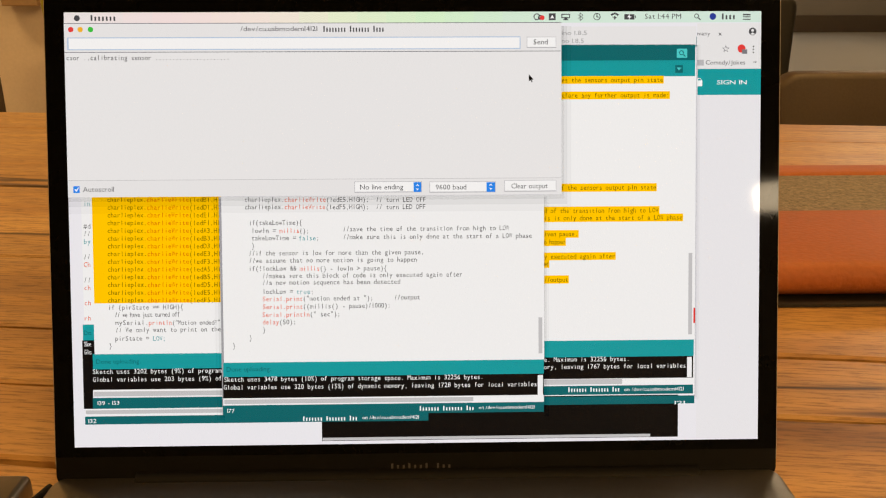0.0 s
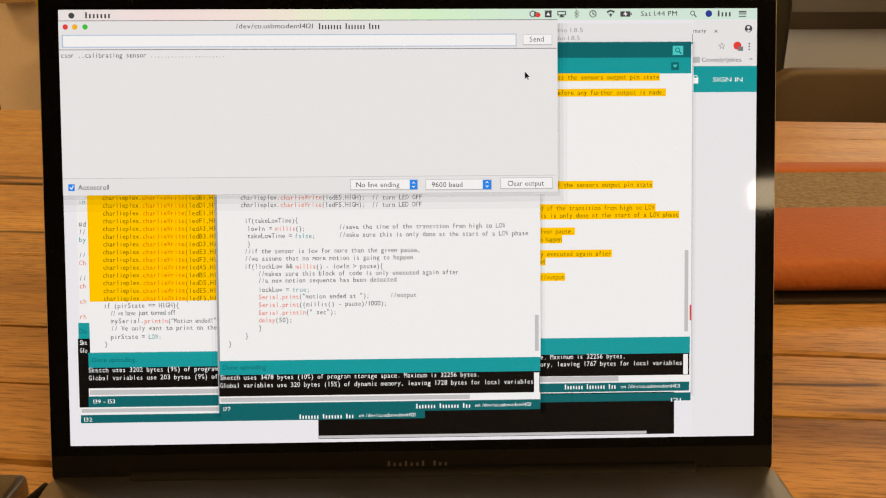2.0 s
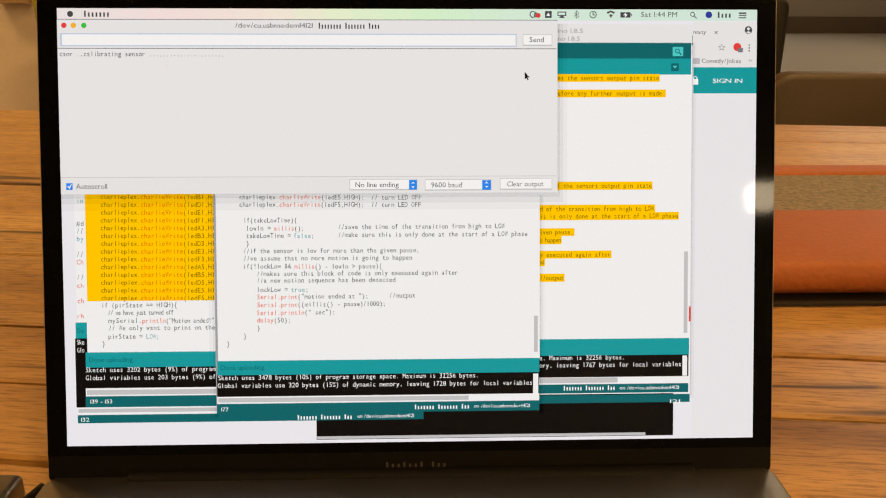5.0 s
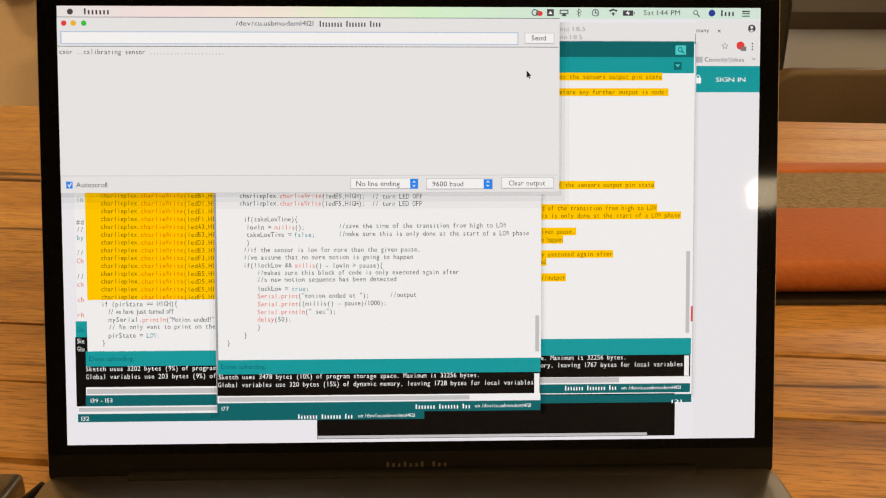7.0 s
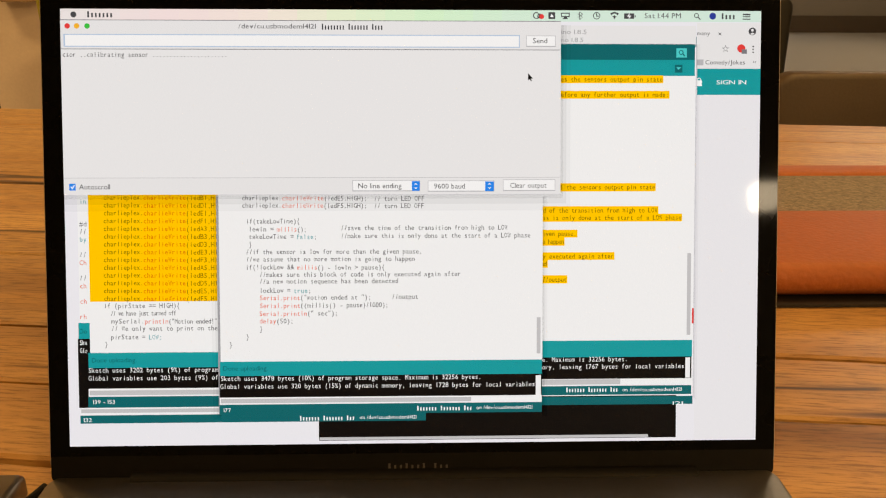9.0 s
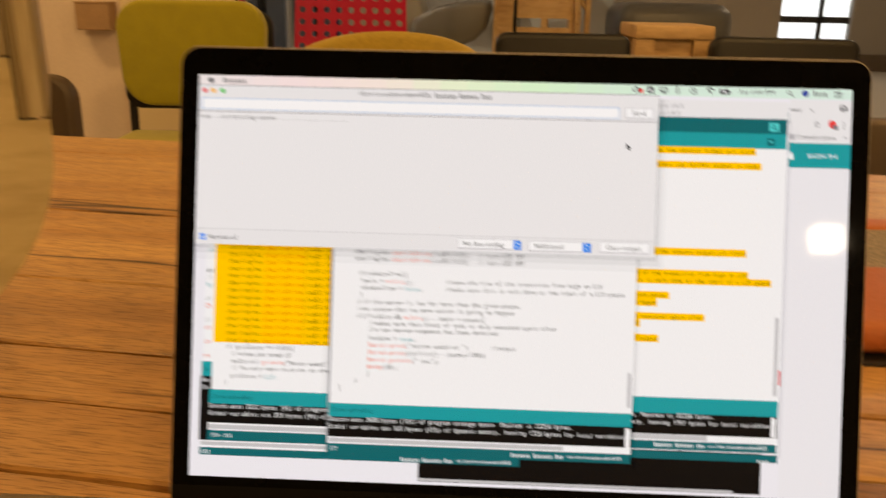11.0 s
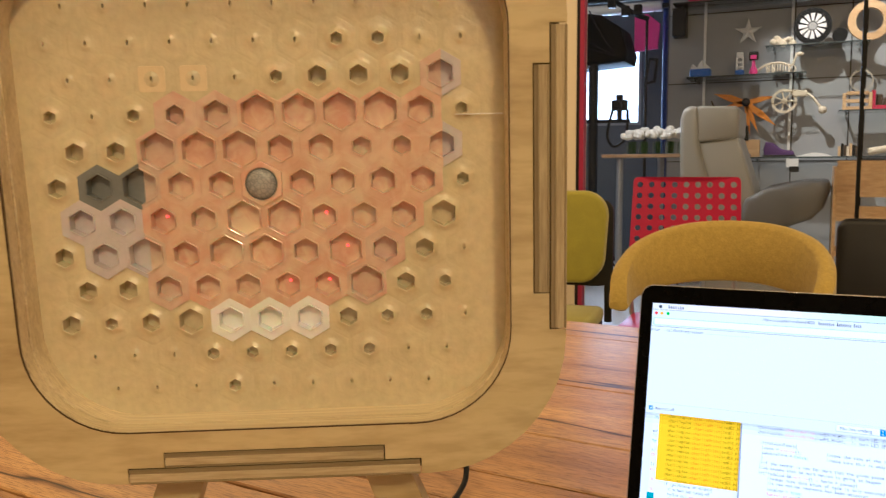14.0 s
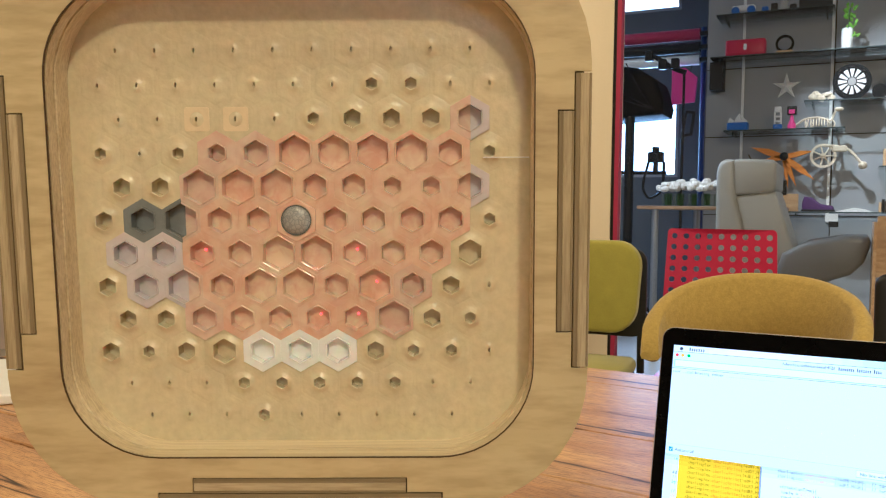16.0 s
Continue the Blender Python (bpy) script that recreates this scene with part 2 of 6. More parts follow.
M = {
    "table": wood("table_wood", (0.19, 0.08, 0.024), (0.44, 0.235, 0.075), (0.62, 0.38, 0.14), (1.6, 17, 17), 0.44, 0.035, per_piece=0.10, coat=0.2, bump=0.5),
    "gap": surface("joint_dark", (0.02, 0.012, 0.008), 0.9),
    "ply": wood("plywood_face", (0.48, 0.385, 0.18), (0.57, 0.475, 0.235), (0.62, 0.52, 0.27), (5, 22, 22), 0.5, bump=0.1),
    # pale edge layers, lightened further for light the inner walls don't catch
    "ply_lip_lit": wood("plywood_lip_lit", (0.66, 0.55, 0.29), (0.80, 0.69, 0.41), (0.84, 0.73, 0.46), (1.5, 120, 40), 0.45, bump=0.1),
    "lam_dark": wood("lamination_dark", (0.13, 0.098, 0.042), (0.22, 0.17, 0.078), (0.29, 0.225, 0.11), (2, 260, 260), 0.6, bump=0.2),
    "lam_mid": wood("lamination_mid", (0.18, 0.138, 0.062), (0.29, 0.23, 0.11), (0.36, 0.285, 0.145), (2, 260, 260), 0.6, bump=0.2),
    "lam_pale": wood("lamination_pale", (0.30, 0.24, 0.12), (0.45, 0.375, 0.20), (0.54, 0.45, 0.26), (9, 120, 120), 0.6, bump=0.3),
    "desk_wood": wood("brown_desk_wood", (0.25, 0.15, 0.07), (0.36, 0.225, 0.11), (0.43, 0.28, 0.15), (3, 14, 14), 0.45, bump=0.1),
    "pine": wood("pale_pine", (0.50, 0.31, 0.14), (0.62, 0.41, 0.2), (0.7, 0.5, 0.27), (3, 14, 14), 0.5, bump=0.1),
    "panel": surface("beige_sheet", (0.64, 0.56, 0.345), 0.27, vary=0.10, fine=160, coarse=40, bump=0.3, sss=0.1),
    # slightly paler than the sheet, for the two square patches
    "pale_patch": surface("pale_patch", (0.72, 0.60, 0.36), 0.35, vary=0.05, fine=160, coarse=40, bump=0.2),
    "pink": gel("pink_silicone", (0.71, 0.405, 0.275), (0.80, 0.56, 0.395), 0.16),
    "pink_deep": gel("pink_silicone_deep", (0.73, 0.40, 0.275), (0.86, 0.64, 0.45), 0.2),
    "pink_grey": gel("greyish_pink_silicone", (0.65, 0.405, 0.305), (0.74, 0.54, 0.41), 0.16),
    "lilac": surface("clear_lilac_silicone", (0.72, 0.63, 0.65), 0.2, vary=0.07, fine=260, coarse=75, bump=0.1, coat=0.5, sss=0.2),
    "milk": surface("milky_silicone", (0.97, 0.89, 0.86), 0.22, vary=0.04, fine=260, coarse=75, bump=0.1, coat=0.4, sss=0.3),
    "slate": surface("grey_silicone", (0.22, 0.24, 0.24), 0.25, vary=0.1, fine=260, coarse=75, bump=0.1, coat=0.4),
    "alu": surface("aluminium", (0.18, 0.165, 0.148), 0.32, 0.9, vary=0.04, fine=400, coarse=10, bump=0.03),
    "black_glass": surface("black_glass", (0.002, 0.002, 0.002), 0.05, vary=0.2, bump=0, spec=0.07),
    "chin": surface("dark_hinge_metal", (0.0045, 0.004, 0.0035), 0.5, 0.0, vary=0.1, fine=300, bump=0.02, spec=0.12),
    "lettering": surface("dim_lettering", (0.055, 0.047, 0.04), 0.4),
    # brighter copy of the aluminium: the lid edge's warm light is in its colour
    "alu_lid_lit": surface("lid_aluminium_lit", (0.42, 0.38, 0.33), 0.5, 0.45, vary=0.04, fine=400, coarse=10, bump=0.03),
    "burn": surface("burnt_edge", (0.075, 0.045, 0.02), 0.8),
    "plaster": surface("pinkish_plaster", (0.74, 0.63, 0.56), 0.7, vary=0.06, fine=90, coarse=2.5, bump=0.05),
    "rubber": surface("black_rubber", (0.005, 0.005, 0.005), 0.55, vary=0.2, bump=0.05, spec=0.2),
    "black": surface("black_plastic", (0.006, 0.0055, 0.005), 0.5, vary=0.2, fine=200, bump=0.06),
    "leather": surface("orange_leather", (0.40, 0.115, 0.032), 0.55, vary=0.14, fine=260, coarse=9, bump=0.35, spec=0.3),
    "felt": surface("grey_felt", (0.19, 0.15, 0.105), 0.95, vary=0.9, fine=420, coarse=190, bump=0.5, sheen=0.3),
    "yellow": surface("yellow_wool", (0.42, 0.295, 0.042), 0.9, vary=0.17, fine=200, coarse=70, bump=0.4, sheen=0.25),
    "lime": surface("lime_wool", (0.36, 0.32, 0.02), 0.9, vary=0.1, fine=240, coarse=20, bump=0.3, sheen=0.25),
    "red": surface("red_plastic", (0.47, 0.009, 0.058), 0.35, vary=0.06, fine=120, bump=0.03),
    "grey_cloth": surface("grey_leather", (0.34, 0.33, 0.295), 0.4, vary=0.08, fine=150, coarse=8, bump=0.15),
    "dark_cloth": surface("slate_leather", (0.11, 0.112, 0.12), 0.4, vary=0.1, fine=150, coarse=8, bump=0.15),
    # darker grey leather for the lounge seat, its shade put into the colour
    "shaded_cloth": surface("shaded_grey_leather", (0.16, 0.16, 0.16), 0.42, vary=0.1, fine=150, coarse=8, bump=0.15),
    "navy": surface("navy_paint", (0.02, 0.04, 0.16), 0.45, vary=0.1),
    "cream": surface("cream_paint", (0.80, 0.69, 0.47), 0.6, vary=0.03, fine=120, coarse=3, bump=0.05),
    "magenta": surface("magenta_paint", (0.36, 0.02, 0.07), 0.45, vary=0.06),
    "wall": surface("warm_white_wall", (0.62, 0.57, 0.5), 0.8, vary=0.05, fine=90, coarse=2, bump=0.06),
    "grey_wall": surface("grey_wall", (0.33, 0.335, 0.34), 0.75, vary=0.06, fine=60, coarse=2, bump=0.06),
    "blue_wall": surface("slate_wall", (0.115, 0.125, 0.14), 0.8, vary=0.08, fine=60, coarse=2, bump=0.06),
    "taupe": surface("taupe_wall", (0.24, 0.205, 0.165), 0.8, vary=0.06, fine=60, coarse=2, bump=0.06),
    "floor": surface("polished_concrete", (0.5, 0.46, 0.4), 0.28, vary=0.1, fine=30, coarse=1.5, bump=0.03),
    "ceiling": surface("white_ceiling", (0.75, 0.73, 0.7), 0.85, vary=0.03),
    "steel": surface("grey_steel", (0.4, 0.41, 0.43), 0.35, 0.8, vary=0.06),
    "white": surface("white_plastic", (0.78, 0.77, 0.74), 0.4, vary=0.04),
    "bone": surface("bone_print", (0.66, 0.57, 0.42), 0.6, vary=0.1),
    "orange": surface("orange_print", (0.72, 0.26, 0.02), 0.5, vary=0.12),
    "blue": surface("blue_plastic", (0.03, 0.13, 0.5), 0.4, vary=0.1),
    "hot_pink": surface("pink_plastic", (0.75, 0.05, 0.28), 0.45, vary=0.1),
    "purple": surface("purple_cloth", (0.09, 0.035, 0.14), 0.6, vary=0.2),
    "leaf": surface("green_stems", (0.06, 0.12, 0.03), 0.6, vary=0.3),
    "lime_leaf": surface("bright_leaf", (0.2, 0.42, 0.02), 0.6, vary=0.3),
    "brown": surface("brown_leatherette", (0.075, 0.049, 0.027), 0.5, vary=0.15, fine=200, bump=0.15),
    "box_tan": surface("tan_board", (0.40, 0.26, 0.155), 0.6, vary=0.12, fine=120, coarse=12),
    "copper": surface("copper_pipe", (0.4, 0.17, 0.08), 0.4, 0.5, vary=0.1),
    "glass": clear_glass("partition_glass", (0.96, 0.97, 0.97)),
    "shelf_glass": clear_glass("shelf_glass", (0.93, 0.95, 0.94)),
    "edge_glass": surface("glass_edge", (0.06, 0.075, 0.075), 0.15, vary=0.15, bump=0.0),
    "jar": clear_glass("jar_glass", (0.85, 0.92, 0.88)),
    "dome": faceted("smoked_dome", (0.36, 0.36, 0.34), (0.25, 0.255, 0.25)),
    "daylight": glow("daylight", (0.86, 0.93, 1.0), 2.6),
    "hall_light": glow("hall_daylight", (0.95, 0.97, 1.0), 1.6),
    "lamp_face": glow("lamp_face", (1.0, 0.80, 0.55), 75.0),
    "spot_face": glow("spot_face", (1.0, 0.9, 0.75), 5.0),
    "red_led": glow("red_led", (1.0, 0.05, 0.03), 2.4),
}
for _n, _a in (("lilac", 0.85), ("slate", 0.85)):
    M[_n].node_tree.nodes["Principled BSDF"].inputs["Alpha"].default_value = _a  # translucent silicone
SCREEN = 1.03
UI = {}
for _n, _c in dict(ui_grey=(226, 226, 229), ui_teal=(0, 151, 157), ui_page=(228, 228, 234), ui_white=(245, 247, 250), ui_ink=(70, 70, 74), ui_line=(180, 180, 186), ui_red=(225, 62, 60), ui_black=(8, 8, 10),
                   ui_bar=(190, 190, 194), ui_dark=(0, 98, 104), ui_white2=(236, 237, 240), ui_faint=(160, 160, 164), ui_light=(70, 200, 200), ui_yellow=(255, 196, 0), ui_olive=(112, 88, 10),
                   ui_code1=(222, 90, 50), ui_code2=(40, 150, 160), ui_orange=(214, 96, 20), ui_pane=(228, 228, 231), ui_blue2=(176, 196, 222), ui_field=(240, 241, 244), ui_amber=(240, 176, 44),
                   ui_green=(52, 190, 66), ui_ink2=(64, 64, 70), ui_ink3=(120, 120, 126), ui_blue=(28, 132, 236), ui_blue3=(40, 60, 150), ui_desk=(230, 230, 238)).items():
    UI[_n] = glow(_n, [c * k for c, k in zip(srgb(*_c), (1.0, 1.0, 1.01))], SCREEN, 0.04, 0.16)


# ---- building blocks ----
def thing(name, label, category, m=None, group="", kind=""):
    ob = tagged(new(name), label, category, group, kind)
    ob.empty_display_size = 0.05
    if m is not None:
        ob.matrix_basis = m
    return ob


def part(name, bm, material, parent=None, label="", m=None, smooth=False):
    """Links a bmesh as one mesh object under a thing or a part."""
    if m is not None:
        bmesh.ops.transform(bm, matrix=m, verts=bm.verts)
    me = bpy.data.meshes.new(name)
    bmesh.ops.recalc_face_normals(bm, faces=bm.faces)
    bm.to_mesh(me)
    bm.free()
    me.materials.append(material)
    if smooth:
        me.shade_smooth()
        me.set_sharp_from_angle(angle=radians(38))
    ob = new(name, me)
    ob.parent = parent
    if label:
        ob["label"] = label
    return ob


def solo(name, bm, material, label, category, m=None, group="", kind="", smooth=False):
    """A thing that is one mesh."""
    ob = part(name, bm, material, None, label, None, smooth)
    if m is not None:
        ob.matrix_basis = m
    return tagged(ob, label, category, group, kind)


def block(x0, x1, y0, y1, z0, z1, bevel=0.0, seg=2, bm=None):
    bm = bm or bmesh.new()
    vs = bmesh.ops.create_cube(bm, size=1, matrix=Matrix.Translation(((x0 + x1) / 2, (y0 + y1) / 2, (z0 + z1) / 2)) @ Matrix.Diagonal((x1 - x0, y1 - y0, z1 - z0, 1)))["verts"]
    if bevel:
        bmesh.ops.bevel(bm, geom=list({e for v in vs for e in v.link_edges}), offset=bevel, segments=seg, profile=0.5, affect="EDGES")
    return bm


def rod(a, b, r0, r1=None, n=12, bm=None):
    bm = bm or bmesh.new()
    a, b = Vector(a), Vector(b)
    d = b - a
    bmesh.ops.create_cone(bm, cap_ends=True, segments=n, radius1=r0, radius2=r0 if r1 is None else r1, depth=d.length,
                          matrix=Matrix.Translation((a + b) / 2) @ d.to_track_quat("Z", "Y").to_matrix().to_4x4())
    return bm


def ball(c, r, sx=1, sy=1, sz=1, bm=None, u=16, v=10):
    bm = bm or bmesh.new()
    bmesh.ops.create_uvsphere(bm, u_segments=u, v_segments=v, radius=r, matrix=Matrix.Translation(c) @ Matrix.Diagonal((sx, sy, sz, 1)))
    return bm


def rounded(x0, x1, z0, z1, r, n=8):
    """Corner points of a rounded rectangle, anticlockwise."""
    pts = []
    for cx, cz, a0 in ((x1 - r, z1 - r, 0), (x0 + r, z1 - r, 90), (x0 + r, z0 + r, 180), (x1 - r, z0 + r, 270)):
        for i in range(n + 1):
            a = radians(a0 + 90 * i / n)
            pts.append((cx + r * math.cos(a), cz + r * math.sin(a)))
    return pts


def ngon(cx, cz, r, n=6, a0=30):
    return [(cx + r * math.cos(radians(a0 + 360 * i / n)), cz + r * math.sin(radians(a0 + 360 * i / n))) for i in range(n)]


def prism(outline, y0, y1, holes=(), bevel=0.0, bm=None, seg=2):
    """A plate with an outline and holes in x and z, from y0 to y1."""
    bm = bm or bmesh.new()
    loops, edges = [], []
    for pts in (outline, *holes):
        vs = [bm.verts.new((x, y0, z)) for x, z in pts]
        loops.append(vs)
        edges += [bm.edges.new((vs[i], vs[(i + 1) % len(vs)])) for i in range(len(vs))]
    if holes:
        bmesh.ops.triangle_fill(bm, use_beauty=True, use_dissolve=False, edges=edges)
    else:
        bm.faces.new(loops[0])
    front = [f for f in bm.faces if all(abs(v.co.y - y0) < 1e-6 for v in f.verts)]
    made = bmesh.ops.extrude_face_region(bm, geom=front, use_keep_orig=True)
    bmesh.ops.translate(bm, vec=(0, y1 - y0, 0), verts=[g for g in made["geom"] if isinstance(g, bmesh.types.BMVert)])
    if bevel:
        rim = [e for e in bm.edges if abs(e.verts[0].co.y - y0) < 1e-6 and abs(e.verts[1].co.y - y0) < 1e-6 and len(e.link_faces) == 2 and e.calc_face_angle(0) > 0.6]
        bmesh.ops.bevel(bm, geom=rim, offset=bevel, segments=seg, profile=0.5, affect="EDGES")
    return bm


def tube(points, r, n=10, bm=None, steps=8):
    """A round cord along a smooth line through the points."""
    bm = bm or bmesh.new()
    p = [Vector(q) for q in points]
    path = []
    for i in range(len(p) - 1):
        a, b, c, d = p[max(i - 1, 0)], p[i], p[i + 1], p[min(i + 2, len(p) - 1)]
        for k in range(steps):
            t = k / steps
            path.append(0.5 * ((2 * b) + (c - a) * t + (2 * a - 5 * b + 4 * c - d) * t * t + (3 * b - a - 3 * c + d) * t ** 3))
    path.append(p[-1])
    rings = []
    for i, q in enumerate(path):
        d = (path[min(i + 1, len(path) - 1)] - path[max(i - 1, 0)]).normalized()
        s = d.cross(Vector((0.13, 0.21, 0.97))).normalized()
        u = s.cross(d)
        rings.append([bm.verts.new(q + r * (s * math.cos(2 * math.pi * j / n) + u * math.sin(2 * math.pi * j / n))) for j in range(n)])
    for a, b in zip(rings, rings[1:]):
        for j in range(n):
            bm.faces.new((a[j], a[(j + 1) % n], b[(j + 1) % n], b[j]))
    bm.faces.new(rings[0])
    bm.faces.new(rings[-1])
    return bm


def lathe(profile, n=24, c=(0, 0, 0), bm=None):
    """A body of revolution round z from (radius, height) pairs."""
    bm = bm or bmesh.new()
    rings = [[bm.verts.new((c[0] + r * math.cos(2 * math.pi * j / n), c[1] + r * math.sin(2 * math.pi * j / n), c[2] + z)) for j in range(n)] for r, z in profile]
    for a, b in zip(rings, rings[1:]):
        for j in range(n):
            bm.faces.new((a[j], a[(j + 1) % n], b[(j + 1) % n], b[j]))
    if profile[0] != profile[-1]:
        bm.faces.new(rings[0])
        bm.faces.new(rings[-1])
    return bm


# ---- the room ----
def setting(name, bm, material, label, category):
    return solo(name, bm, material, label, category, kind="structure")


setting("floor", block(-7, 7.1, -4.5, 12.6, -0.1, 0), M["floor"], "pale polished concrete floor with soft reflections", "floor")
setting("ceiling", block(-7, 7.1, -4.5, 12.6, 3.6, 3.7), M["ceiling"], "plain off-white ceiling over the whole room", "ceiling")
setting("wall_south", block(-7, 7, -4.6, -4.5, 0, 3.6), M["wall"], "plain warm white wall behind the table", "wall")
setting("wall_west", block(-7.1, -7, -4.5, 9.2, 0, 3.6), M["wall"], "plain warm white side wall", "wall")
setting("wall_east", block(7, 7.1, -4.5, 12.6, 0, 3.6), M["wall"], "plain warm white side wall", "wall")
setting("wall_north", prism([(-7, 0), (2.35, 0), (2.35, 3.6), (-7, 3.6)], 8.6, 8.75, [[(-2.75, 1.46), (-1.75, 1.46), (-1.75, 2.3), (-2.75, 2.3)], [(-3.2, 3.27), (-1.75, 3.27), (-1.75, 3.52), (-3.2, 3.52)]]),
        M["blue_wall"], "slate-blue studio wall with bright windows", "wall")
setting("wall_far", prism([(2.4, 0), (7, 0), (7, 3.6), (2.4, 3.6)], 12.0, 12.15, [[(4.2, 0.28), (5.32, 0.28), (5.32, 2.5), (4.2, 2.5)]]), M["taupe"], "beige hall wall round a tall bright window", "wall")
setting("baseboard", block(2.5, 6.99, 11.97, 11.998, 0, 0.24), M["brown"], "dark brown skirting board of the hall wall", "baseboard")
setting("backdrop", block(-7, 2.3, 9.1, 9.15, 0, 3.6), M["daylight"], "bright overcast daylight outside the windows", "backdrop")
setting("backdrop", block(3.4, 6.4, 12.5, 12.55, 0, 3.6), M["hall_light"], "bright overcast daylight outside the hall window", "backdrop")
for i, (x0, x1, z0, z1, wy) in enumerate(((-2.75, -1.75, 1.46, 2.3, 8.6), (-3.2, -1.75, 3.27, 3.52, 8.6), (4.2, 5.32, 0.28, 2.5, 12.0))):
    win = thing("window_%d" % (i + 1), "bright white window in a painted wall", "window", pose(0, 0, 0), kind="structure")
    if i == 2:
        part("mullion", block(4.85, 4.91, wy + 0.02, wy + 0.06, z0, z1), M["black"], win)
        part("glazing_bar", block(x0, x1, wy + 0.02, wy + 0.058, 0.66, 0.75), M["black"], win)
    part("window_frame", prism([(x0, z0), (x1, z0), (x1, z1), (x0, z1)], wy - 0.01, wy + 0.04, [[(x0 + .03, z0 + .03), (x1 - .03, z0 + .03), (x1 - .03, z1 - .03), (x0 + .03, z1 - .03)]]), M["grey_wall"], win)
setting("display_wall", block(-1.2, 1.12, 6.9, 7.05, 0, 3.6), M["grey_wall"], "pale grey panelled wall behind glass shelves", "wall")
setting("taupe_wall", prism([(1.12, 0), (2.5, 0), (2.5, 3.6), (1.12, 3.6)], 6.86, 7.05), M["taupe"], "dark taupe painted wall beside the shelves", "wall")
setting("hall_wall", prism([(0, 0), (5.3, 0), (5.3, 3.6), (0, 3.6)], 0, 0.12), M["taupe"], "taupe side wall running back to the hall window", "wall").matrix_basis = pose(2.5, 7.05, 0, 0, 0, 71)
for px_ in (-0.2, 0.22, 0.33):
    setting("trim", block(px_, px_ + 0.008, 6.893, 6.9, 0, 3.6), M["gap"], "dark joint between wall panels", "trim")
for pz in (1.05, 1.72, 2.3):
    setting("trim", block(-1.2, 1.12, 6.893, 6.9, pz, pz + 0.006), M["gap"], "dark joint between wall panels", "trim")
setting("cream_wall", block(-1.56, -1.064, 3.3, 3.5, 0, 3.6), M["cream"], "cream painted wall end beside the studio glass", "wall")
setting("plaster_wall", block(-6.98, -1.56, 3.33, 3.5, 0, 3.6), M["plaster"], "pale pinkish plastered wall beyond the table", "wall")
wall_box = thing("wall_box", "small tan wooden box fixed to the pale wall", "box", pose(-1.665, 3.33, 0.856))
part("body", block(-0.073, 0.073, -0.08, 0, -0.055, 0.055, 0.004), M["box_tan"], wall_box)
part("lid", block(-0.075, 0.075, -0.082, 0, 0.0555, 0.062, 0.002), M["box_tan"], wall_box)
# solid black strip that paints the shadow between cream wall and frame
setting("trim", block(-1.064, -1.05, 3.31, 3.36, 0, 3.6), M["black"], "black strip standing in for the shadow beside the cream wall", "trim")
setting("door_frame", block(-1.05, -1.03, 3.31, 3.36, 0, 3.6), M["magenta"], "magenta painted frame of the glass partition", "frame")
pane = setting("glass_partition", block(-1.03, 3.4, 3.34, 3.352, 0.0, 3.6), M["glass"], "clear glass partition in front of the studio", "partition")
pane.visible_shadow = False
setting("mullion", block(0.134, 0.149, 3.325, 3.365, 0, 3.6), M["rubber"], "slim black upright of the glass partition", "mullion")

# ceiling fittings, over and behind the table
for lx, ly in ((0.15, -1.55), (-1.5, -0.6), (1.35, 0.95), (-2.5, 2.1)):
    lamp = thing("ceiling_lamp", "flat white panel lamp hung from the ceiling", "lamp", pose(lx, ly, 3.28), "panel lamps")
    part("housing", block(-0.5, 0.5, -0.2, 0.2, 0.01, 0.06, 0.008), M["white"], lamp)
    for k in (-0.4, 0.4):
        part("cable", rod((k, 0, 0.06), (k, 0, 0.32), 0.003, n=6), M["black"], lamp)
flood = thing("flood_lamp", "tilted white flood lamp on a ceiling track", "lamp", look(FLOOD, (-0.2, 0.1, 0.95)))
part("housing", block(-0.25, 0.25, -0.17, 0.17, 0.01, 0.08, 0.01), M["white"], flood)
part("stem", rod((0, 0, 0.07), look(FLOOD, (-0.2, 0.1, 0.95)).inverted() @ Vector((FLOOD[0], FLOOD[1], 3.61)), 0.012, n=8), M["black"], flood)
wl = thing("pendant_lamp", "small white glowing pendant lamp behind the camera", "lamp", pose(1.665, -3.36, 1.99))
part("shade", block(-0.062, 0.062, -0.06, 0.06, -0.058, 0.058, 0.012, 3), M["lamp_face"], wl, smooth=True)
part("cable", rod((0, 0, 0.07), (0, 0, 1.61), 0.004, n=6), M["black"], wl)

# ---- the table ----
TURN = -6.5
table = thing("table", "long table of reclaimed oiled planks with dark cracks", "table", pose(0, 0, TT, 0, 0, TURN))
EDGES = [0.915, 0.79, 0.487, 0.283, 0.158, 0.088, 0.017, -0.10, -0.225, -0.36, -0.5, -0.64, -0.8]
part("core", block(-1.55, 1.55, -0.795, 0.91, -0.05, -0.012), M["gap"], table)
for x in (-1.4, 1.4):
    for y in (-0.7, 0.8):
        part("leg", block(x - 0.04, x + 0.04, y - 0.04, y + 0.04, -TT, -0.05, 0.004), M["black"], table)

# ---- laptop ----
laptop = thing("laptop", "open grey aluminium laptop with a lit screen of code windows", "laptop", pose(0, 0, TT))
LID = pose(0, 0, 0.012, -17) @ pose(0, 0, 0.016)
bm = prism(rounded(-0.152, 0.152, -0.212, 0.0, 0.011), 0, 0.0125, bevel=0.0015)
part("base", bm, M["alu"], laptop, "aluminium lower case", m=pose(0, 0.006, 0.0145, -90), smooth=True)
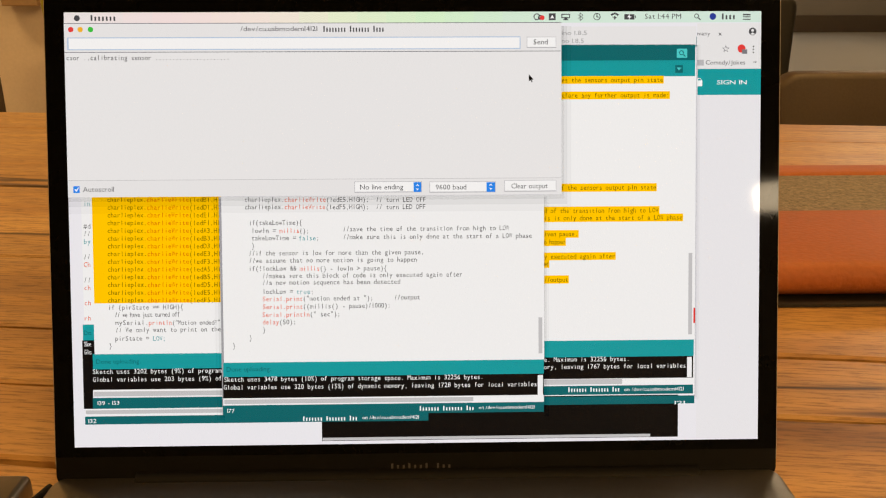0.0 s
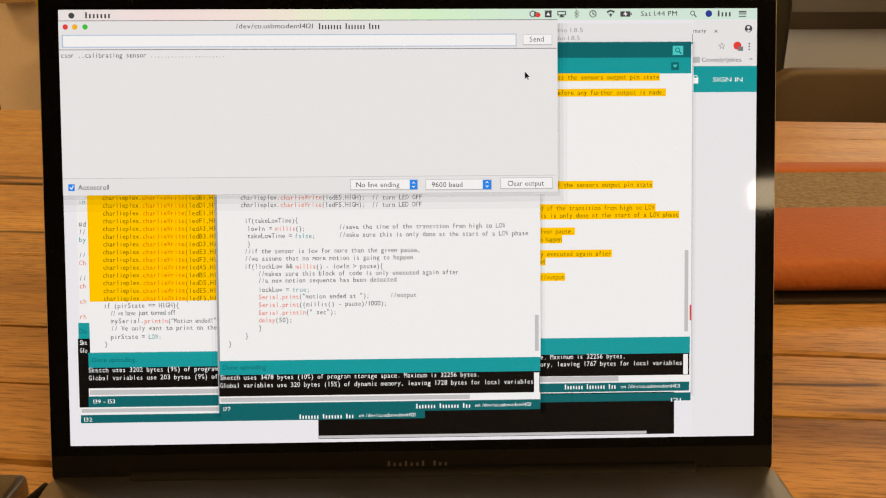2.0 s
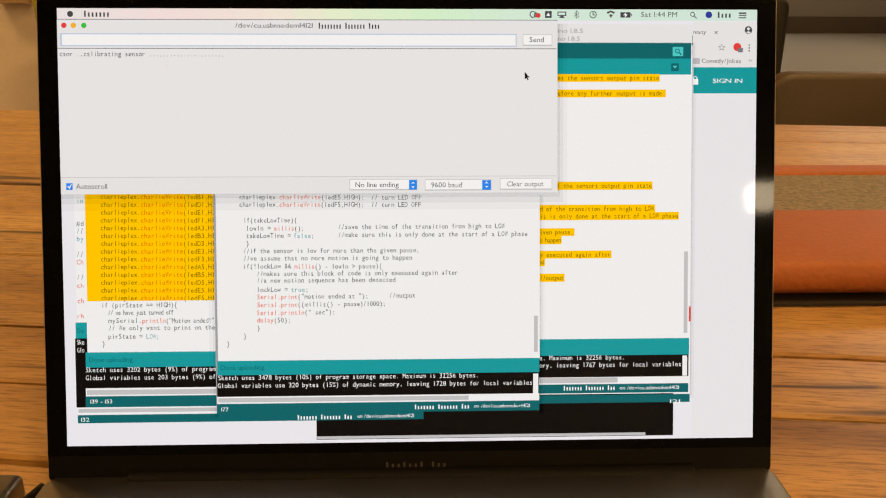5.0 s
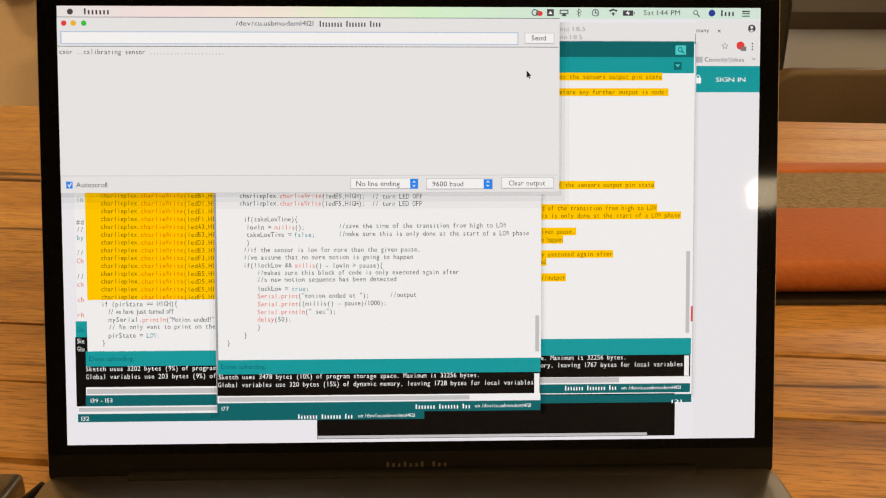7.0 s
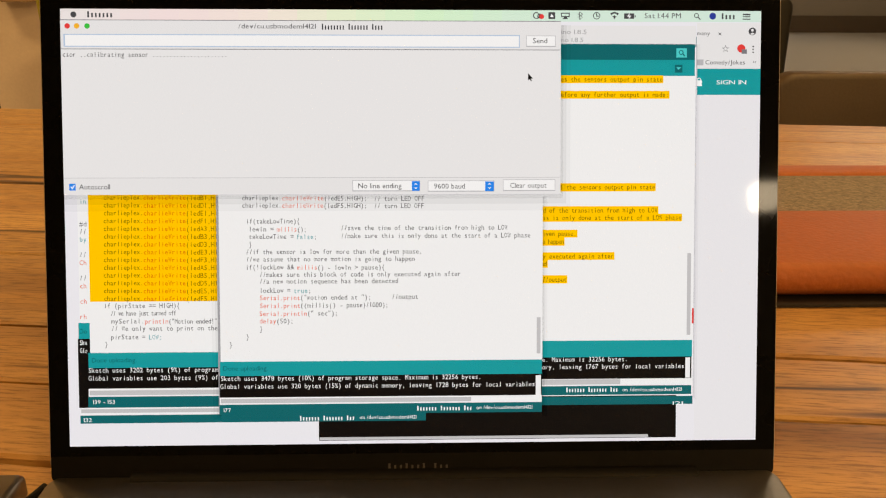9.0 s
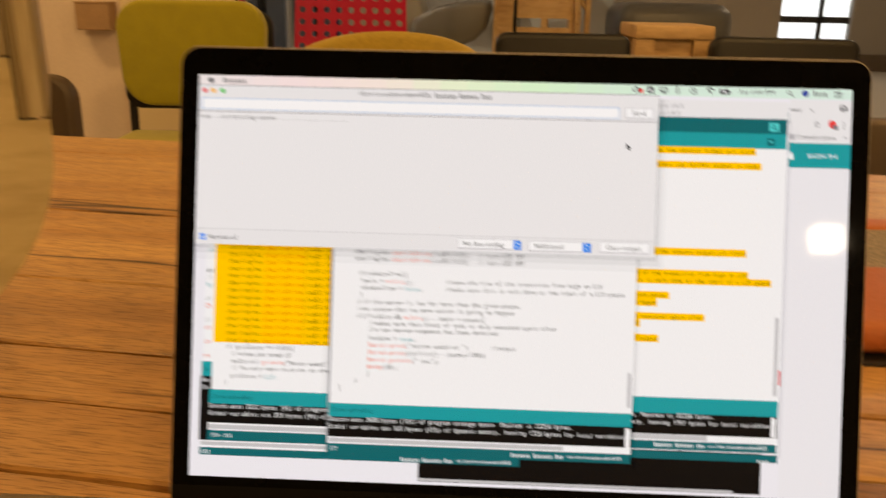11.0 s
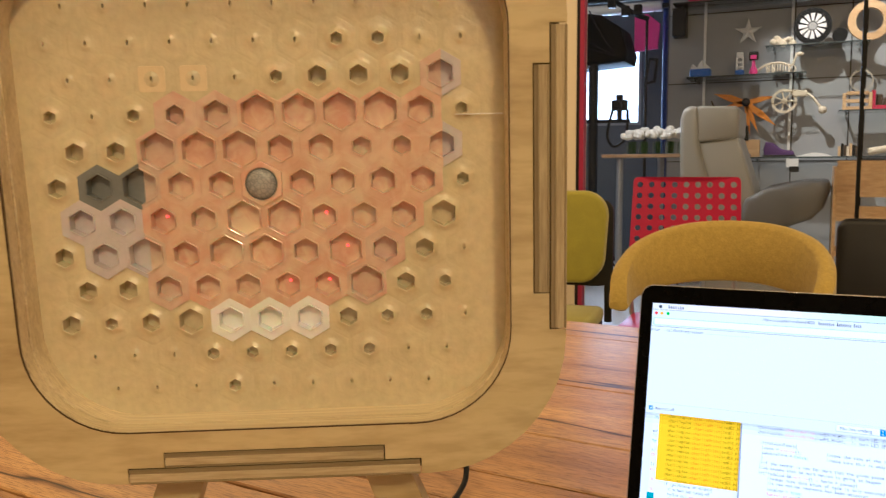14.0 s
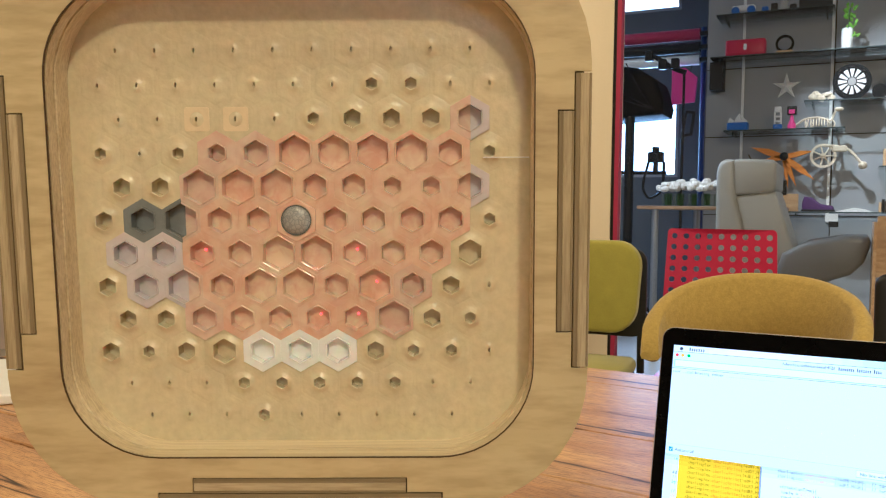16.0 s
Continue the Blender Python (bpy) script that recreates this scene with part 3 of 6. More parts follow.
part("hinge", rod((-0.118, 0.002, 0.0115), (0.118, 0.002, 0.0115), 0.0055, n=16), M["chin"], laptop, smooth=True)
for x in (-0.13, 0.13):
    for y in (-0.19, -0.012):
        part("foot", rod((x, y, 0), (x, y, 0.0022), 0.008), M["rubber"], laptop)
part("lid", prism(rounded(-0.152, 0.152, -0.0155, 0.1921, 0.0085), 0.0006, 0.0052, bevel=0.0008), M["alu_lid_lit"], laptop, "aluminium screen lid", m=LID, smooth=True)
part("bezel", prism([q for q in rounded(-0.1512, 0.1512, -0.0042, 0.1913, 0.008) if q[1] > 0.05] + [(-0.1512, -0.0042), (0.1512, -0.0042)], 0.0001, 0.0007), M["black_glass"], laptop, "black glass screen border", m=LID, smooth=True)
part("chin", prism([(0.1512, -0.0042), (-0.1512, -0.0042)] + [q for q in rounded(-0.1512, 0.1512, -0.0152, 0.1, 0.003) if q[1] < 0], 0.0003, 0.0007), M["chin"], laptop, "dark strip under the screen", m=LID, smooth=True)
for k in range(11):
    if k != 7:
        x = -0.0118 + 0.0024 * k
        part("lettering_bar", block(x, x + 0.0009, 0.0002, 0.0003, -0.0112, -0.0086 if k in (0, 3, 6, 8) else -0.0093), M["lettering"], laptop, m=LID)
SW, SH = 0.2865, 0.1791


def at_screen(x, y, layer):
    return Vector(((x / 1440 - 0.5) * SW, -0.00002 * layer, (1 - y / 900) * SH))


bm = bmesh.new()
bm.faces.new([bm.verts.new(at_screen(x, y, 0)) for x, y in ((0, 900), (1440, 900), (1440, 0), (0, 0))])
screen = part("screen", bm, UI["ui_desk"], laptop, "glowing display with overlapping code windows", m=LID)


def panel(layer, x0, y0, x1, y1, tone):
    b = bmesh.new()
    b.faces.new([b.verts.new(at_screen(x, y, layer)) for x, y in ((x0, y1), (x1, y1), (x1, y0), (x0, y0))])
    part("window_pane", b, UI[tone], screen, m=LID)


def dot(layer, x, y, r, tone):
    b = bmesh.new()
    b.faces.new([b.verts.new(at_screen(x + u, y - v, layer)) for u, v in ngon(0, 0, r, 16, 0)])
    part("icon", b, UI[tone], screen, m=LID)


def shape(layer, points, tone):
    b = bmesh.new()
    b.faces.new([b.verts.new(at_screen(x, y, layer)) for x, y in points])
    part("icon", b, UI[tone], screen, m=LID)


def ring_icon(layer, x, y, r, w, tone):
    b = bmesh.new()
    loops = [[b.verts.new(at_screen(x + u, y - v, layer)) for u, v in ngon(0, 0, q, 16, 0)] for q in (r, r - w)]
    for i in range(16):
        b.faces.new((loops[0][i], loops[0][(i + 1) % 16], loops[1][(i + 1) % 16], loops[1][i]))
    part("icon", b, UI[tone], screen, m=LID)


def bars(layer, x0, y, x1, lengths, tone, h):
    """Writing as plain upright bars, one for each letter, with gaps between the words."""
    b = bmesh.new()
    step = (x1 - x0) / (sum(lengths) + len(lengths) - 1)
    x = x0
    for n in lengths:
        for i in range(n):
            t = h * (1.0 if i == 0 else 0.72)
            b.faces.new([b.verts.new(at_screen(u, v, layer)) for u, v in ((x, y + h / 2), (x + step * 0.45, y + h / 2), (x + step * 0.45, y + h / 2 - t), (x, y + h / 2 - t))])
            x += step
        x += step
    part("text_line", b, UI[tone], screen, m=LID)


def shadow_material(name, k):
    m, nt, b = base(name)
    nt.nodes.remove(b)
    tr = add(nt, "ShaderNodeBsdfTransparent")
    tr.inputs[0].default_value = (k, k, k, 1)
    nt.links.new(tr.outputs[0], nt.nodes["Material Output"].inputs[0])
    return m


GLYPHS = {}


def load_glyphs(chars):
    made = []
    for ch in sorted(set(chars)):
        cu = bpy.data.curves.new("glyph", "FONT")
        cu.body, cu.resolution_u, cu.fill_mode = ch, 2, "FRONT"
        made.append((ch, new("glyph", cu)))
    bpy.context.view_layer.update()
    deps = bpy.context.evaluated_depsgraph_get()
    for ch, ob in made:
        me = bpy.data.meshes.new_from_object(ob.evaluated_get(deps))
        vs = [(v.co.x, v.co.y) for v in me.vertices]
        GLYPHS[ch] = (vs, [tuple(p.vertices) for p in me.polygons], min((x for x, _ in vs), default=0), max((x for x, _ in vs), default=0.25))
        bpy.data.meshes.remove(me)
    for _, ob in made:
        cu = ob.data
        bpy.data.objects.remove(ob)
        bpy.data.curves.remove(cu)


def words(layer, x0, y, x1, text, tone, size=0):
    """One line of text from x0 to x1, y at mid height; with no size its letters stand in cells of one width."""
    b = bmesh.new()
    h = size or 14.5
    if size:
        adv = [0.3 if c == " " else GLYPHS[c][3] - GLYPHS[c][2] + 0.09 for c in text]
        k = (x1 - x0) / sum(adv)
    pen = x0
    for i, c in enumerate(text):
        vs, fs, lo, hi = GLYPHS[c]
        if size:
            sx, ox = k, pen - lo * k
            pen += adv[i] * k
        else:
            cell = (x1 - x0) / len(text)
            sx = min(h * 0.95, cell * 0.9 / max(hi - lo, 0.2))
            ox = x0 + (i + 0.5) * cell - (lo + hi) / 2 * sx
        made = [b.verts.new(at_screen(ox + u * sx, y + 0.33 * h - v * h, layer)) for u, v in vs]
        for f in fs:
            try:
                b.faces.new([made[j] for j in f])
            except ValueError:
                pass
    part("text_line", b, UI[tone], screen, m=LID)


load_glyphs("".join(chr(c) for c in range(33, 127)) + " ")
# menu bar, tinted by the wallpaper behind it
TINTS = ((0, (228, 224, 226)), (220, (238, 220, 222)), (430, (238, 226, 218)), (560, (226, 236, 208)), (760, (208, 238, 204)), (980, (206, 230, 218)), (1440, (204, 228, 220)))
for x in range(0, 1440, 60):
    (xa, ca), (xb, cb) = next((p, q) for p, q in zip(TINTS, TINTS[1:]) if q[0] >= x + 30)
    k = (x + 30 - xa) / (xb - xa)
    UI["menu%d" % x] = glow("menu_tint", srgb(*(u + (v - u) * k for u, v in zip(ca, cb))), SCREEN)
    panel(1, x, 0, x + 60, 23, "menu%d" % x)
panel(1, 1306, 25, 1440, 119, 'ui_grey')
panel(1, 1307, 119, 1440, 173, 'ui_teal')
panel(1, 1308, 173, 1439, 897, 'ui_page')
words(2, 1348, 147.0, 1412, 'SIGN IN', 'ui_white', 13)
panel(2, 1306, 143, 1317, 155, 'ui_white')
ring_icon(2, 1311, 142, 4.5, 1.5, 'ui_white')
words(2, 1324, 105.8, 1408, 'Comedy/Jokes', 'ui_ink', 13)
words(2, 1424, 104.9, 1431, '>>', 'ui_ink', 9)
words(2, 1306, 46.0, 1334, 'many', 'ui_ink', 12)
words(2, 1350, 46.1, 1359, 'x', 'ui_ink', 12)
shape(2, [(1366 + r * math.sin(math.pi * k / 5), 78 - r * math.cos(math.pi * k / 5)) for k in range(10) for r in ((8, 3.4)[k % 2],)], 'ui_ink3')
shape(3, [(1366 + r * math.sin(math.pi * k / 5), 78 - r * math.cos(math.pi * k / 5)) for k in range(10) for r in ((5.4, 2.3)[k % 2],)], 'ui_grey')
dot(2, 1399, 77, 8.5, 'ui_red')
panel(3, 1400, 79, 1411, 88, 'ui_ink3')
for y in (73, 79, 85):
    dot(2, 1424, y, 1.6, 'ui_ink')
dot(2, 1422, 42, 8, 'ui_ink')
dot(3, 1422, 39.5, 3, 'ui_grey')
shape(3, ((1417, 47), (1422, 44), (1427, 47), (1422, 49)), 'ui_grey')
panel(2, 1306, 100, 1320, 112, 'ui_line')
panel(1, 516, 798, 1269, 893, 'ui_black')
panel(2, 517, 886, 1210, 892, 'ui_bar')
panel(2, 731, 805, 1304, 822, 'ui_dark')
words(3, 1262, 820.5, 1286, '121', 'ui_white', 11)
panel(2, 985, 47, 1304, 803, 'ui_white2')
panel(2, 1300, 53, 1305, 74, 'ui_dark')
panel(3, 1301, 619, 1305, 651, 'ui_red')
panel(3, 1021, 31, 1304, 69, 'ui_grey')
words(4, 1023, 60.4, 1070, 'no 1.8.5', 'ui_faint', 13)
words(4, 1023, 44.1, 1077, 'ino 1.8.5', 'ui_faint', 13)
panel(3, 983, 68, 1302, 101, 'ui_dark')
panel(3, 983, 101, 1302, 134, 'ui_teal')
panel(4, 1263, 77, 1285, 96, 'ui_light')
ring_icon(5, 1273, 85.5, 5, 1.8, 'ui_dark')
shape(5, ((1276, 90), (1278, 88), (1282, 93), (1280, 94)), 'ui_dark')
shape(4, ((1260, 111), (1276, 111), (1276, 127), (1260, 127)), 'ui_dark')
shape(5, ((1263, 116), (1273, 116), (1268, 122)), 'ui_light')
panel(3, 984, 686, 1302, 721, 'ui_teal')
panel(3, 984, 721, 1301, 767, 'ui_black')
panel(4, 984, 767, 1300, 782, 'ui_white2')
panel(5, 984, 768, 1150, 779, 'ui_bar')
panel(3, 984, 782, 1301, 801, 'ui_dark')
panel(4, 1290, 503, 1298, 675, 'ui_bar')
panel(4, 1288, 723, 1298, 766, 'ui_white2')
words(5, 984, 725.5, 1166, 'e. Maximum is 32256 bytes.', 'ui_white')
words(5, 984, 741.0, 1286, 'ory, leaving 1767 bytes for local variables', 'ui_white')
panel(4, 1021, 133, 1236, 149, 'ui_yellow')
words(5, 1022, 141.1, 1235, 'es the sensors output pin state', 'ui_olive')
panel(4, 1020, 165, 1249, 181, 'ui_yellow')
words(5, 1022, 172.7, 1248, 'efore any further output is made:', 'ui_olive')
panel(4, 1020, 356, 1222, 373, 'ui_yellow')
words(5, 1021, 364.3, 1221, 'f the sensors output pin state', 'ui_olive')
panel(4, 984, 404, 1228, 421, 'ui_yellow')
words(5, 985, 412.5, 1226, 'd of the transition from high to LOW', 'ui_olive')
panel(4, 984, 420, 1278, 436, 'ui_yellow')
words(5, 985, 427.8, 1277, 'is is only done at the start of a LOW phase', 'ui_olive')
panel(4, 984, 453, 1058, 469, 'ui_yellow')
words(5, 985, 460.9, 1056, 'iven pause,', 'ui_olive')
panel(4, 984, 469, 1031, 486, 'ui_yellow')
words(5, 985, 477.4, 1030, 'o happen', 'ui_olive')
panel(4, 984, 500, 1136, 516, 'ui_yellow')
words(5, 985, 508.2, 1135, 'y executed again after', 'ui_olive')
panel(4, 984, 515, 996, 532, 'ui_yellow')
words(5, 985, 523.6, 994, 'ed', 'ui_olive')
panel(4, 984, 548, 1037, 565, 'ui_yellow')
words(5, 985, 556.8, 1036, '//output', 'ui_olive')
bars(5, 1036, 790, 1147, (7, 7, 3), 'ui_white', 10)
words(5, 1151, 790.5, 1282, ' on /dev/cu.usbmodem14121', 'ui_white', 11)
panel(2, 26, 377, 49, 642, 'ui_white2')
panel(2, 23, 642, 46, 675, 'ui_teal')
panel(2, 21, 675, 312, 819, 'ui_black')
panel(3, 24, 819, 310, 835, 'ui_white2')
panel(4, 25, 822, 310, 830, 'ui_bar')
panel(3, 23, 835, 740, 852, 'ui_dark')
words(4, 30, 844.7, 48, '132', 'ui_white', 12)
bars(4, 477, 845, 593, (7, 7, 3), 'ui_white', 10)
words(4, 598, 844.1, 721, ' on /dev/cu.usbmodem14121', 'ui_white', 11)
words(5, 30, 391.0, 45, 'in', 'ui_code2')
words(5, 29, 437.7, 45, '#d', 'ui_ink')
words(5, 29, 452.9, 44, '//', 'ui_ink')
words(5, 29, 469.3, 44, 'by', 'ui_code2')
words(5, 28, 500.9, 43, '//', 'ui_ink')
words(5, 28, 517.3, 43, 'Ch', 'ui_code1')
words(5, 27, 548.9, 43, '//', 'ui_ink')
words(5, 27, 565.4, 42, 'ch', 'ui_code1')
words(5, 27, 597.0, 42, 'ch', 'ui_code1')
words(5, 26, 628.8, 41, 'rh', 'ui_code1')
words(5, 25, 682.9, 40, 'Ske', 'ui_white')
words(5, 25, 699.4, 40, 'Glo', 'ui_white')
words(5, 25, 659.3, 41, 'Do', 'ui_dark')
panel(4, 46, 377, 314, 705, 'ui_white2')
panel(5, 48, 377, 313, 598, 'ui_yellow')
panel(4, 42, 704, 312, 736, 'ui_teal')
panel(4, 41, 736, 311, 779, 'ui_black')
panel(4, 41, 779, 311, 796, 'ui_white2')
panel(5, 43, 783, 311, 793, 'ui_bar')
panel(4, 40, 796, 311, 819, 'ui_dark')
words(6, 79, 383.1, 160, 'charlieplex.', 'ui_olive')
words(6, 160, 383.7, 248, 'charlieWrite', 'ui_orange')
words(6, 248, 384.2, 313, '(ledB1,HI', 'ui_olive')
words(6, 79, 399.1, 160, 'charlieplex.', 'ui_olive')
words(6, 160, 399.7, 248, 'charlieWrite', 'ui_orange')
words(6, 248, 400.2, 313, '(ledD1,HI', 'ui_olive')
words(6, 79, 415.1, 160, 'charlieplex.', 'ui_olive')
words(6, 160, 415.7, 247, 'charlieWrite', 'ui_orange')
words(6, 247, 416.3, 313, '(ledE1,HI', 'ui_olive')
words(6, 78, 431.2, 160, 'charlieplex.', 'ui_olive')
words(6, 160, 431.7, 247, 'charlieWrite', 'ui_orange')
words(6, 247, 432.3, 312, '(ledF1,HI', 'ui_olive')
words(6, 78, 447.2, 159, 'charlieplex.', 'ui_olive')
words(6, 159, 447.8, 247, 'charlieWrite', 'ui_orange')
words(6, 247, 448.4, 312, '(ledA3,HI', 'ui_olive')
words(6, 78, 463.2, 159, 'charlieplex.', 'ui_olive')
words(6, 159, 463.8, 247, 'charlieWrite', 'ui_orange')
words(6, 247, 464.4, 312, '(ledB3,HI', 'ui_olive')
words(6, 78, 479.2, 159, 'charlieplex.', 'ui_olive')
words(6, 159, 479.8, 246, 'charlieWrite', 'ui_orange')
words(6, 246, 480.5, 312, '(ledD3,HI', 'ui_olive')
words(6, 77, 495.3, 159, 'charlieplex.', 'ui_olive')
words(6, 159, 495.9, 246, 'charlieWrite', 'ui_orange')
words(6, 246, 496.6, 312, '(ledE3,HI', 'ui_olive')
words(6, 77, 511.3, 158, 'charlieplex.', 'ui_olive')
words(6, 158, 512.0, 246, 'charlieWrite', 'ui_orange')
words(6, 246, 512.6, 311, '(ledF3,HI', 'ui_olive')
words(6, 77, 527.4, 158, 'charlieplex.', 'ui_olive')
words(6, 158, 528.0, 246, 'charlieWrite', 'ui_orange')
words(6, 246, 528.7, 311, '(ledA5,HI', 'ui_olive')
words(6, 76, 543.5, 158, 'charlieplex.', 'ui_olive')
words(6, 158, 544.1, 245, 'charlieWrite', 'ui_orange')
words(6, 245, 544.8, 311, '(ledB5,HI', 'ui_olive')
words(6, 76, 559.5, 158, 'charlieplex.', 'ui_olive')
words(6, 158, 560.2, 245, 'charlieWrite', 'ui_orange')
words(6, 245, 560.9, 311, '(ledD5,HI', 'ui_olive')
words(6, 76, 575.6, 157, 'charlieplex.', 'ui_olive')
words(6, 157, 576.3, 245, 'charlieWrite', 'ui_orange')
words(6, 245, 577.1, 310, '(ledE5,HI', 'ui_olive')
words(6, 76, 591.7, 157, 'charlieplex.', 'ui_olive')
words(6, 157, 592.4, 245, 'charlieWrite', 'ui_orange')
words(6, 245, 593.2, 310, '(ledF5,HI', 'ui_olive')
words(6, 76, 606.9, 232, 'if (pirState == HIGH){', 'ui_ink')
words(6, 90, 622.3, 224, '// we have just turned off', 'ui_ink')
words(6, 90, 638.8, 159, 'mySerial.', 'ui_ink')
words(6, 159, 639.4, 208, 'println', 'ui_code1')
words(6, 208, 639.8, 308, '("Motion ended!"', 'ui_ink')
words(6, 90, 654.1, 309, '// We only want to print on the', 'ui_ink')
words(6, 89, 671.7, 160, 'pirState =', 'ui_ink')
words(6, 167, 672.5, 194, 'LOW;', 'ui_code2')
words(6, 76, 686.9, 83, '}', 'ui_ink')
words(6, 49, 719.7, 142, 'Done uploading.', 'ui_dark', 14)
words(6, 41, 740.8, 309, 'Sketch uses 3202 bytes (9%) of program', 'ui_white')
words(6, 41, 757.3, 309, 'Global variables use 203 bytes (9%) of', 'ui_white')
words(6, 50, 807.0, 96, '139 - 153', 'ui_white', 12)
panel(6, 309, 379, 314, 835, 'ui_line')
panel(7, 314, 379, 985, 725, 'ui_white2')
panel(7, 312, 725, 984, 755, 'ui_teal')
panel(7, 311, 755, 984, 800, 'ui_black')
panel(7, 311, 800, 984, 815, 'ui_white2')
panel(8, 313, 803, 835, 812, 'ui_bar')
panel(7, 310, 815, 984, 836, 'ui_dark')
panel(8, 973, 636, 981, 712, 'ui_bar')
panel(8, 971, 758, 982, 801, 'ui_white2')
words(9, 319, 738.9, 413, 'Done uploading.', 'ui_dark', 14)
words(9, 313, 760.2, 857, 'Sketch uses 3478 bytes (10%) of program storage space. Maximum is 32256 bytes.', 'ui_white')
words(9, 312, 776.8, 970, 'Global variables use 320 bytes (15%) of dynamic memory, leaving 1728 bytes for local variables', 'ui_white')
words(9, 319, 826.6, 335, '177', 'ui_white', 12)
bars(9, 722, 826, 839, (7, 7, 3), 'ui_white', 10)
words(9, 843, 825.4, 965, ' on /dev/cu.usbmodem14121', 'ui_white', 11)
words(9, 362, 384.9, 444, 'charlieplex.', 'ui_ink')
words(9, 444, 385.5, 531, 'charlieWrite', 'ui_code1')
words(9, 531, 386.0, 620, '(ledE5,HIGH);', 'ui_ink')
words(9, 634, 386.7, 739, '// turn LED OFF', 'ui_ink')
words(9, 362, 400.2, 444, 'charlieplex.', 'ui_ink')
words(9, 444, 400.7, 530, 'charlieWrite', 'ui_code1')
words(9, 530, 401.3, 620, '(ledF5,HIGH);', 'ui_ink')
words(9, 634, 401.9, 738, '// turn LED OFF', 'ui_ink')
words(9, 370, 433.0, 481, 'if(takeLowTime){', 'ui_ink')
words(9, 375, 449.5, 427, 'lowIn =', 'ui_ink')
words(9, 433, 449.9, 475, 'millis', 'ui_code1')
words(9, 475, 450.2, 495, '();', 'ui_ink')
words(9, 565, 447.3, 912, '//save the time of the transition from high to LOW', 'ui_ink')
words(9, 375, 464.8, 468, 'takeLowTime =', 'ui_ink')
words(9, 473, 465.5, 509, 'false', 'ui_code2')
words(9, 509, 465.7, 516, ';', 'ui_ink')
words(9, 565, 463.8, 960, '//make sure this is only done at the start of a LOW phase', 'ui_ink')
words(9, 375, 481.2, 382, '}', 'ui_ink')
words(9, 369, 496.4, 734, '//if the sensor is low for more than the given pause,', 'ui_ink')
words(9, 369, 511.7, 719, '//we assume that no more motion is going to happen', 'ui_ink')
words(9, 368, 528.2, 468, 'if(!lockLow &&', 'ui_ink')
words(9, 474, 529.0, 516, 'millis', 'ui_code1')
words(9, 516, 529.4, 656, '() - lowIn > pause){', 'ui_ink')
words(9, 396, 543.7, 814, '//makes sure this block of code is only executed again after', 'ui_ink')
words(9, 396, 557.8, 684, '//a new motion sequence has been detected', 'ui_ink')
words(9, 396, 576.7, 460, 'lockLow =', 'ui_ink')
words(9, 466, 577.3, 496, 'true', 'ui_code2')
words(9, 496, 577.5, 503, ';', 'ui_ink')
words(9, 396, 592.0, 480, 'Serial.print', 'ui_code1')
words(9, 480, 591.6, 627, '("motion ended at ");', 'ui_ink')
words(9, 670, 590.8, 725, '//output', 'ui_ink')
words(9, 396, 608.5, 480, 'Serial.print', 'ui_code1')
words(9, 480, 608.1, 487, '(', 'ui_ink')
words(9, 487, 608.1, 569, '(millis() -', 'ui_ink')
words(9, 569, 607.7, 663, ' pause)/1000);', 'ui_ink')
words(9, 395, 625.0, 494, 'Serial.println', 'ui_code1')
words(9, 494, 624.7, 558, '(" sec");', 'ui_ink')
words(9, 395, 640.4, 430, 'delay', 'ui_code1')
words(9, 430, 640.7, 466, '(50);', 'ui_ink')
words(9, 395, 656.9, 402, '}', 'ui_ink')
words(9, 367, 673.2, 374, '}', 'ui_ink')
words(9, 332, 689.4, 339, '}', 'ui_ink')
for k, (grow, tone) in enumerate(((9, 0.88), (20, 0.91), (34, 0.94))):
    UI["ui_shadow%d" % k] = shadow_material("window_shadow", tone)
    panel(9.25 + 0.25 * k, 0, 30, 1022 + grow * 0.6, 378 + grow, "ui_shadow%d" % k)
    panel(6.25 + 0.25 * k, 314 - grow * 0.5, 383, 314, 836 + grow * 0.3, "ui_shadow%d" % k)
    panel(6.25 + 0.25 * k, 985, 383, 985 + grow * 0.3, 836 + grow * 0.3, "ui_shadow%d" % k)
    panel(3.25 + 0.25 * k, 1304, 69, 1304 + grow * 0.25, 803 + grow * 0.3, "ui_shadow%d" % k)
panel(10, 0, 23, 1022, 378, 'ui_grey')
panel(11, 0, 82, 1020, 343, 'ui_pane')
panel(11, 0, 80.6, 1020, 82, 'ui_ink3')
panel(10.5, 0, 22, 1022, 23.4, 'ui_ink3')
panel(11, 0, 343, 1020, 344, 'ui_bar')
panel(11, 6, 51, 937, 77, 'ui_blue2')
panel(12, 9, 53, 935, 75, 'ui_field')
panel(10.5, 950, 52, 1011, 75, 'ui_line')
panel(11, 951, 53, 1010, 73, 'ui_field')
words(12, 964, 62.6, 995, 'Send', 'ui_ink', 15)
dot(11, 14, 35, 5.5, 'ui_red')
dot(11, 33, 35, 5.5, 'ui_amber')
dot(11, 54, 35, 5.5, 'ui_green')
words(11, 360, 34.3, 519, '/dev/cu.usbmodem14121', 'ui_ink2', 14)
bars(11, 530, 35, 657, (8, 7, 4), 'ui_ink2', 12)
words(12, 3, 92.4, 337, 'csor ..calibrating sensor ......................', 'ui_ink')
panel(11, 11, 355, 24, 369, 'ui_blue')
shape(12, ((13.5, 362), (15.5, 360.5), (17.2, 363.5), (21, 357), (22.5, 358), (17.6, 367)), 'ui_white')
words(11, 31, 361.8, 95, 'Autoscroll', 'ui_ink', 15)
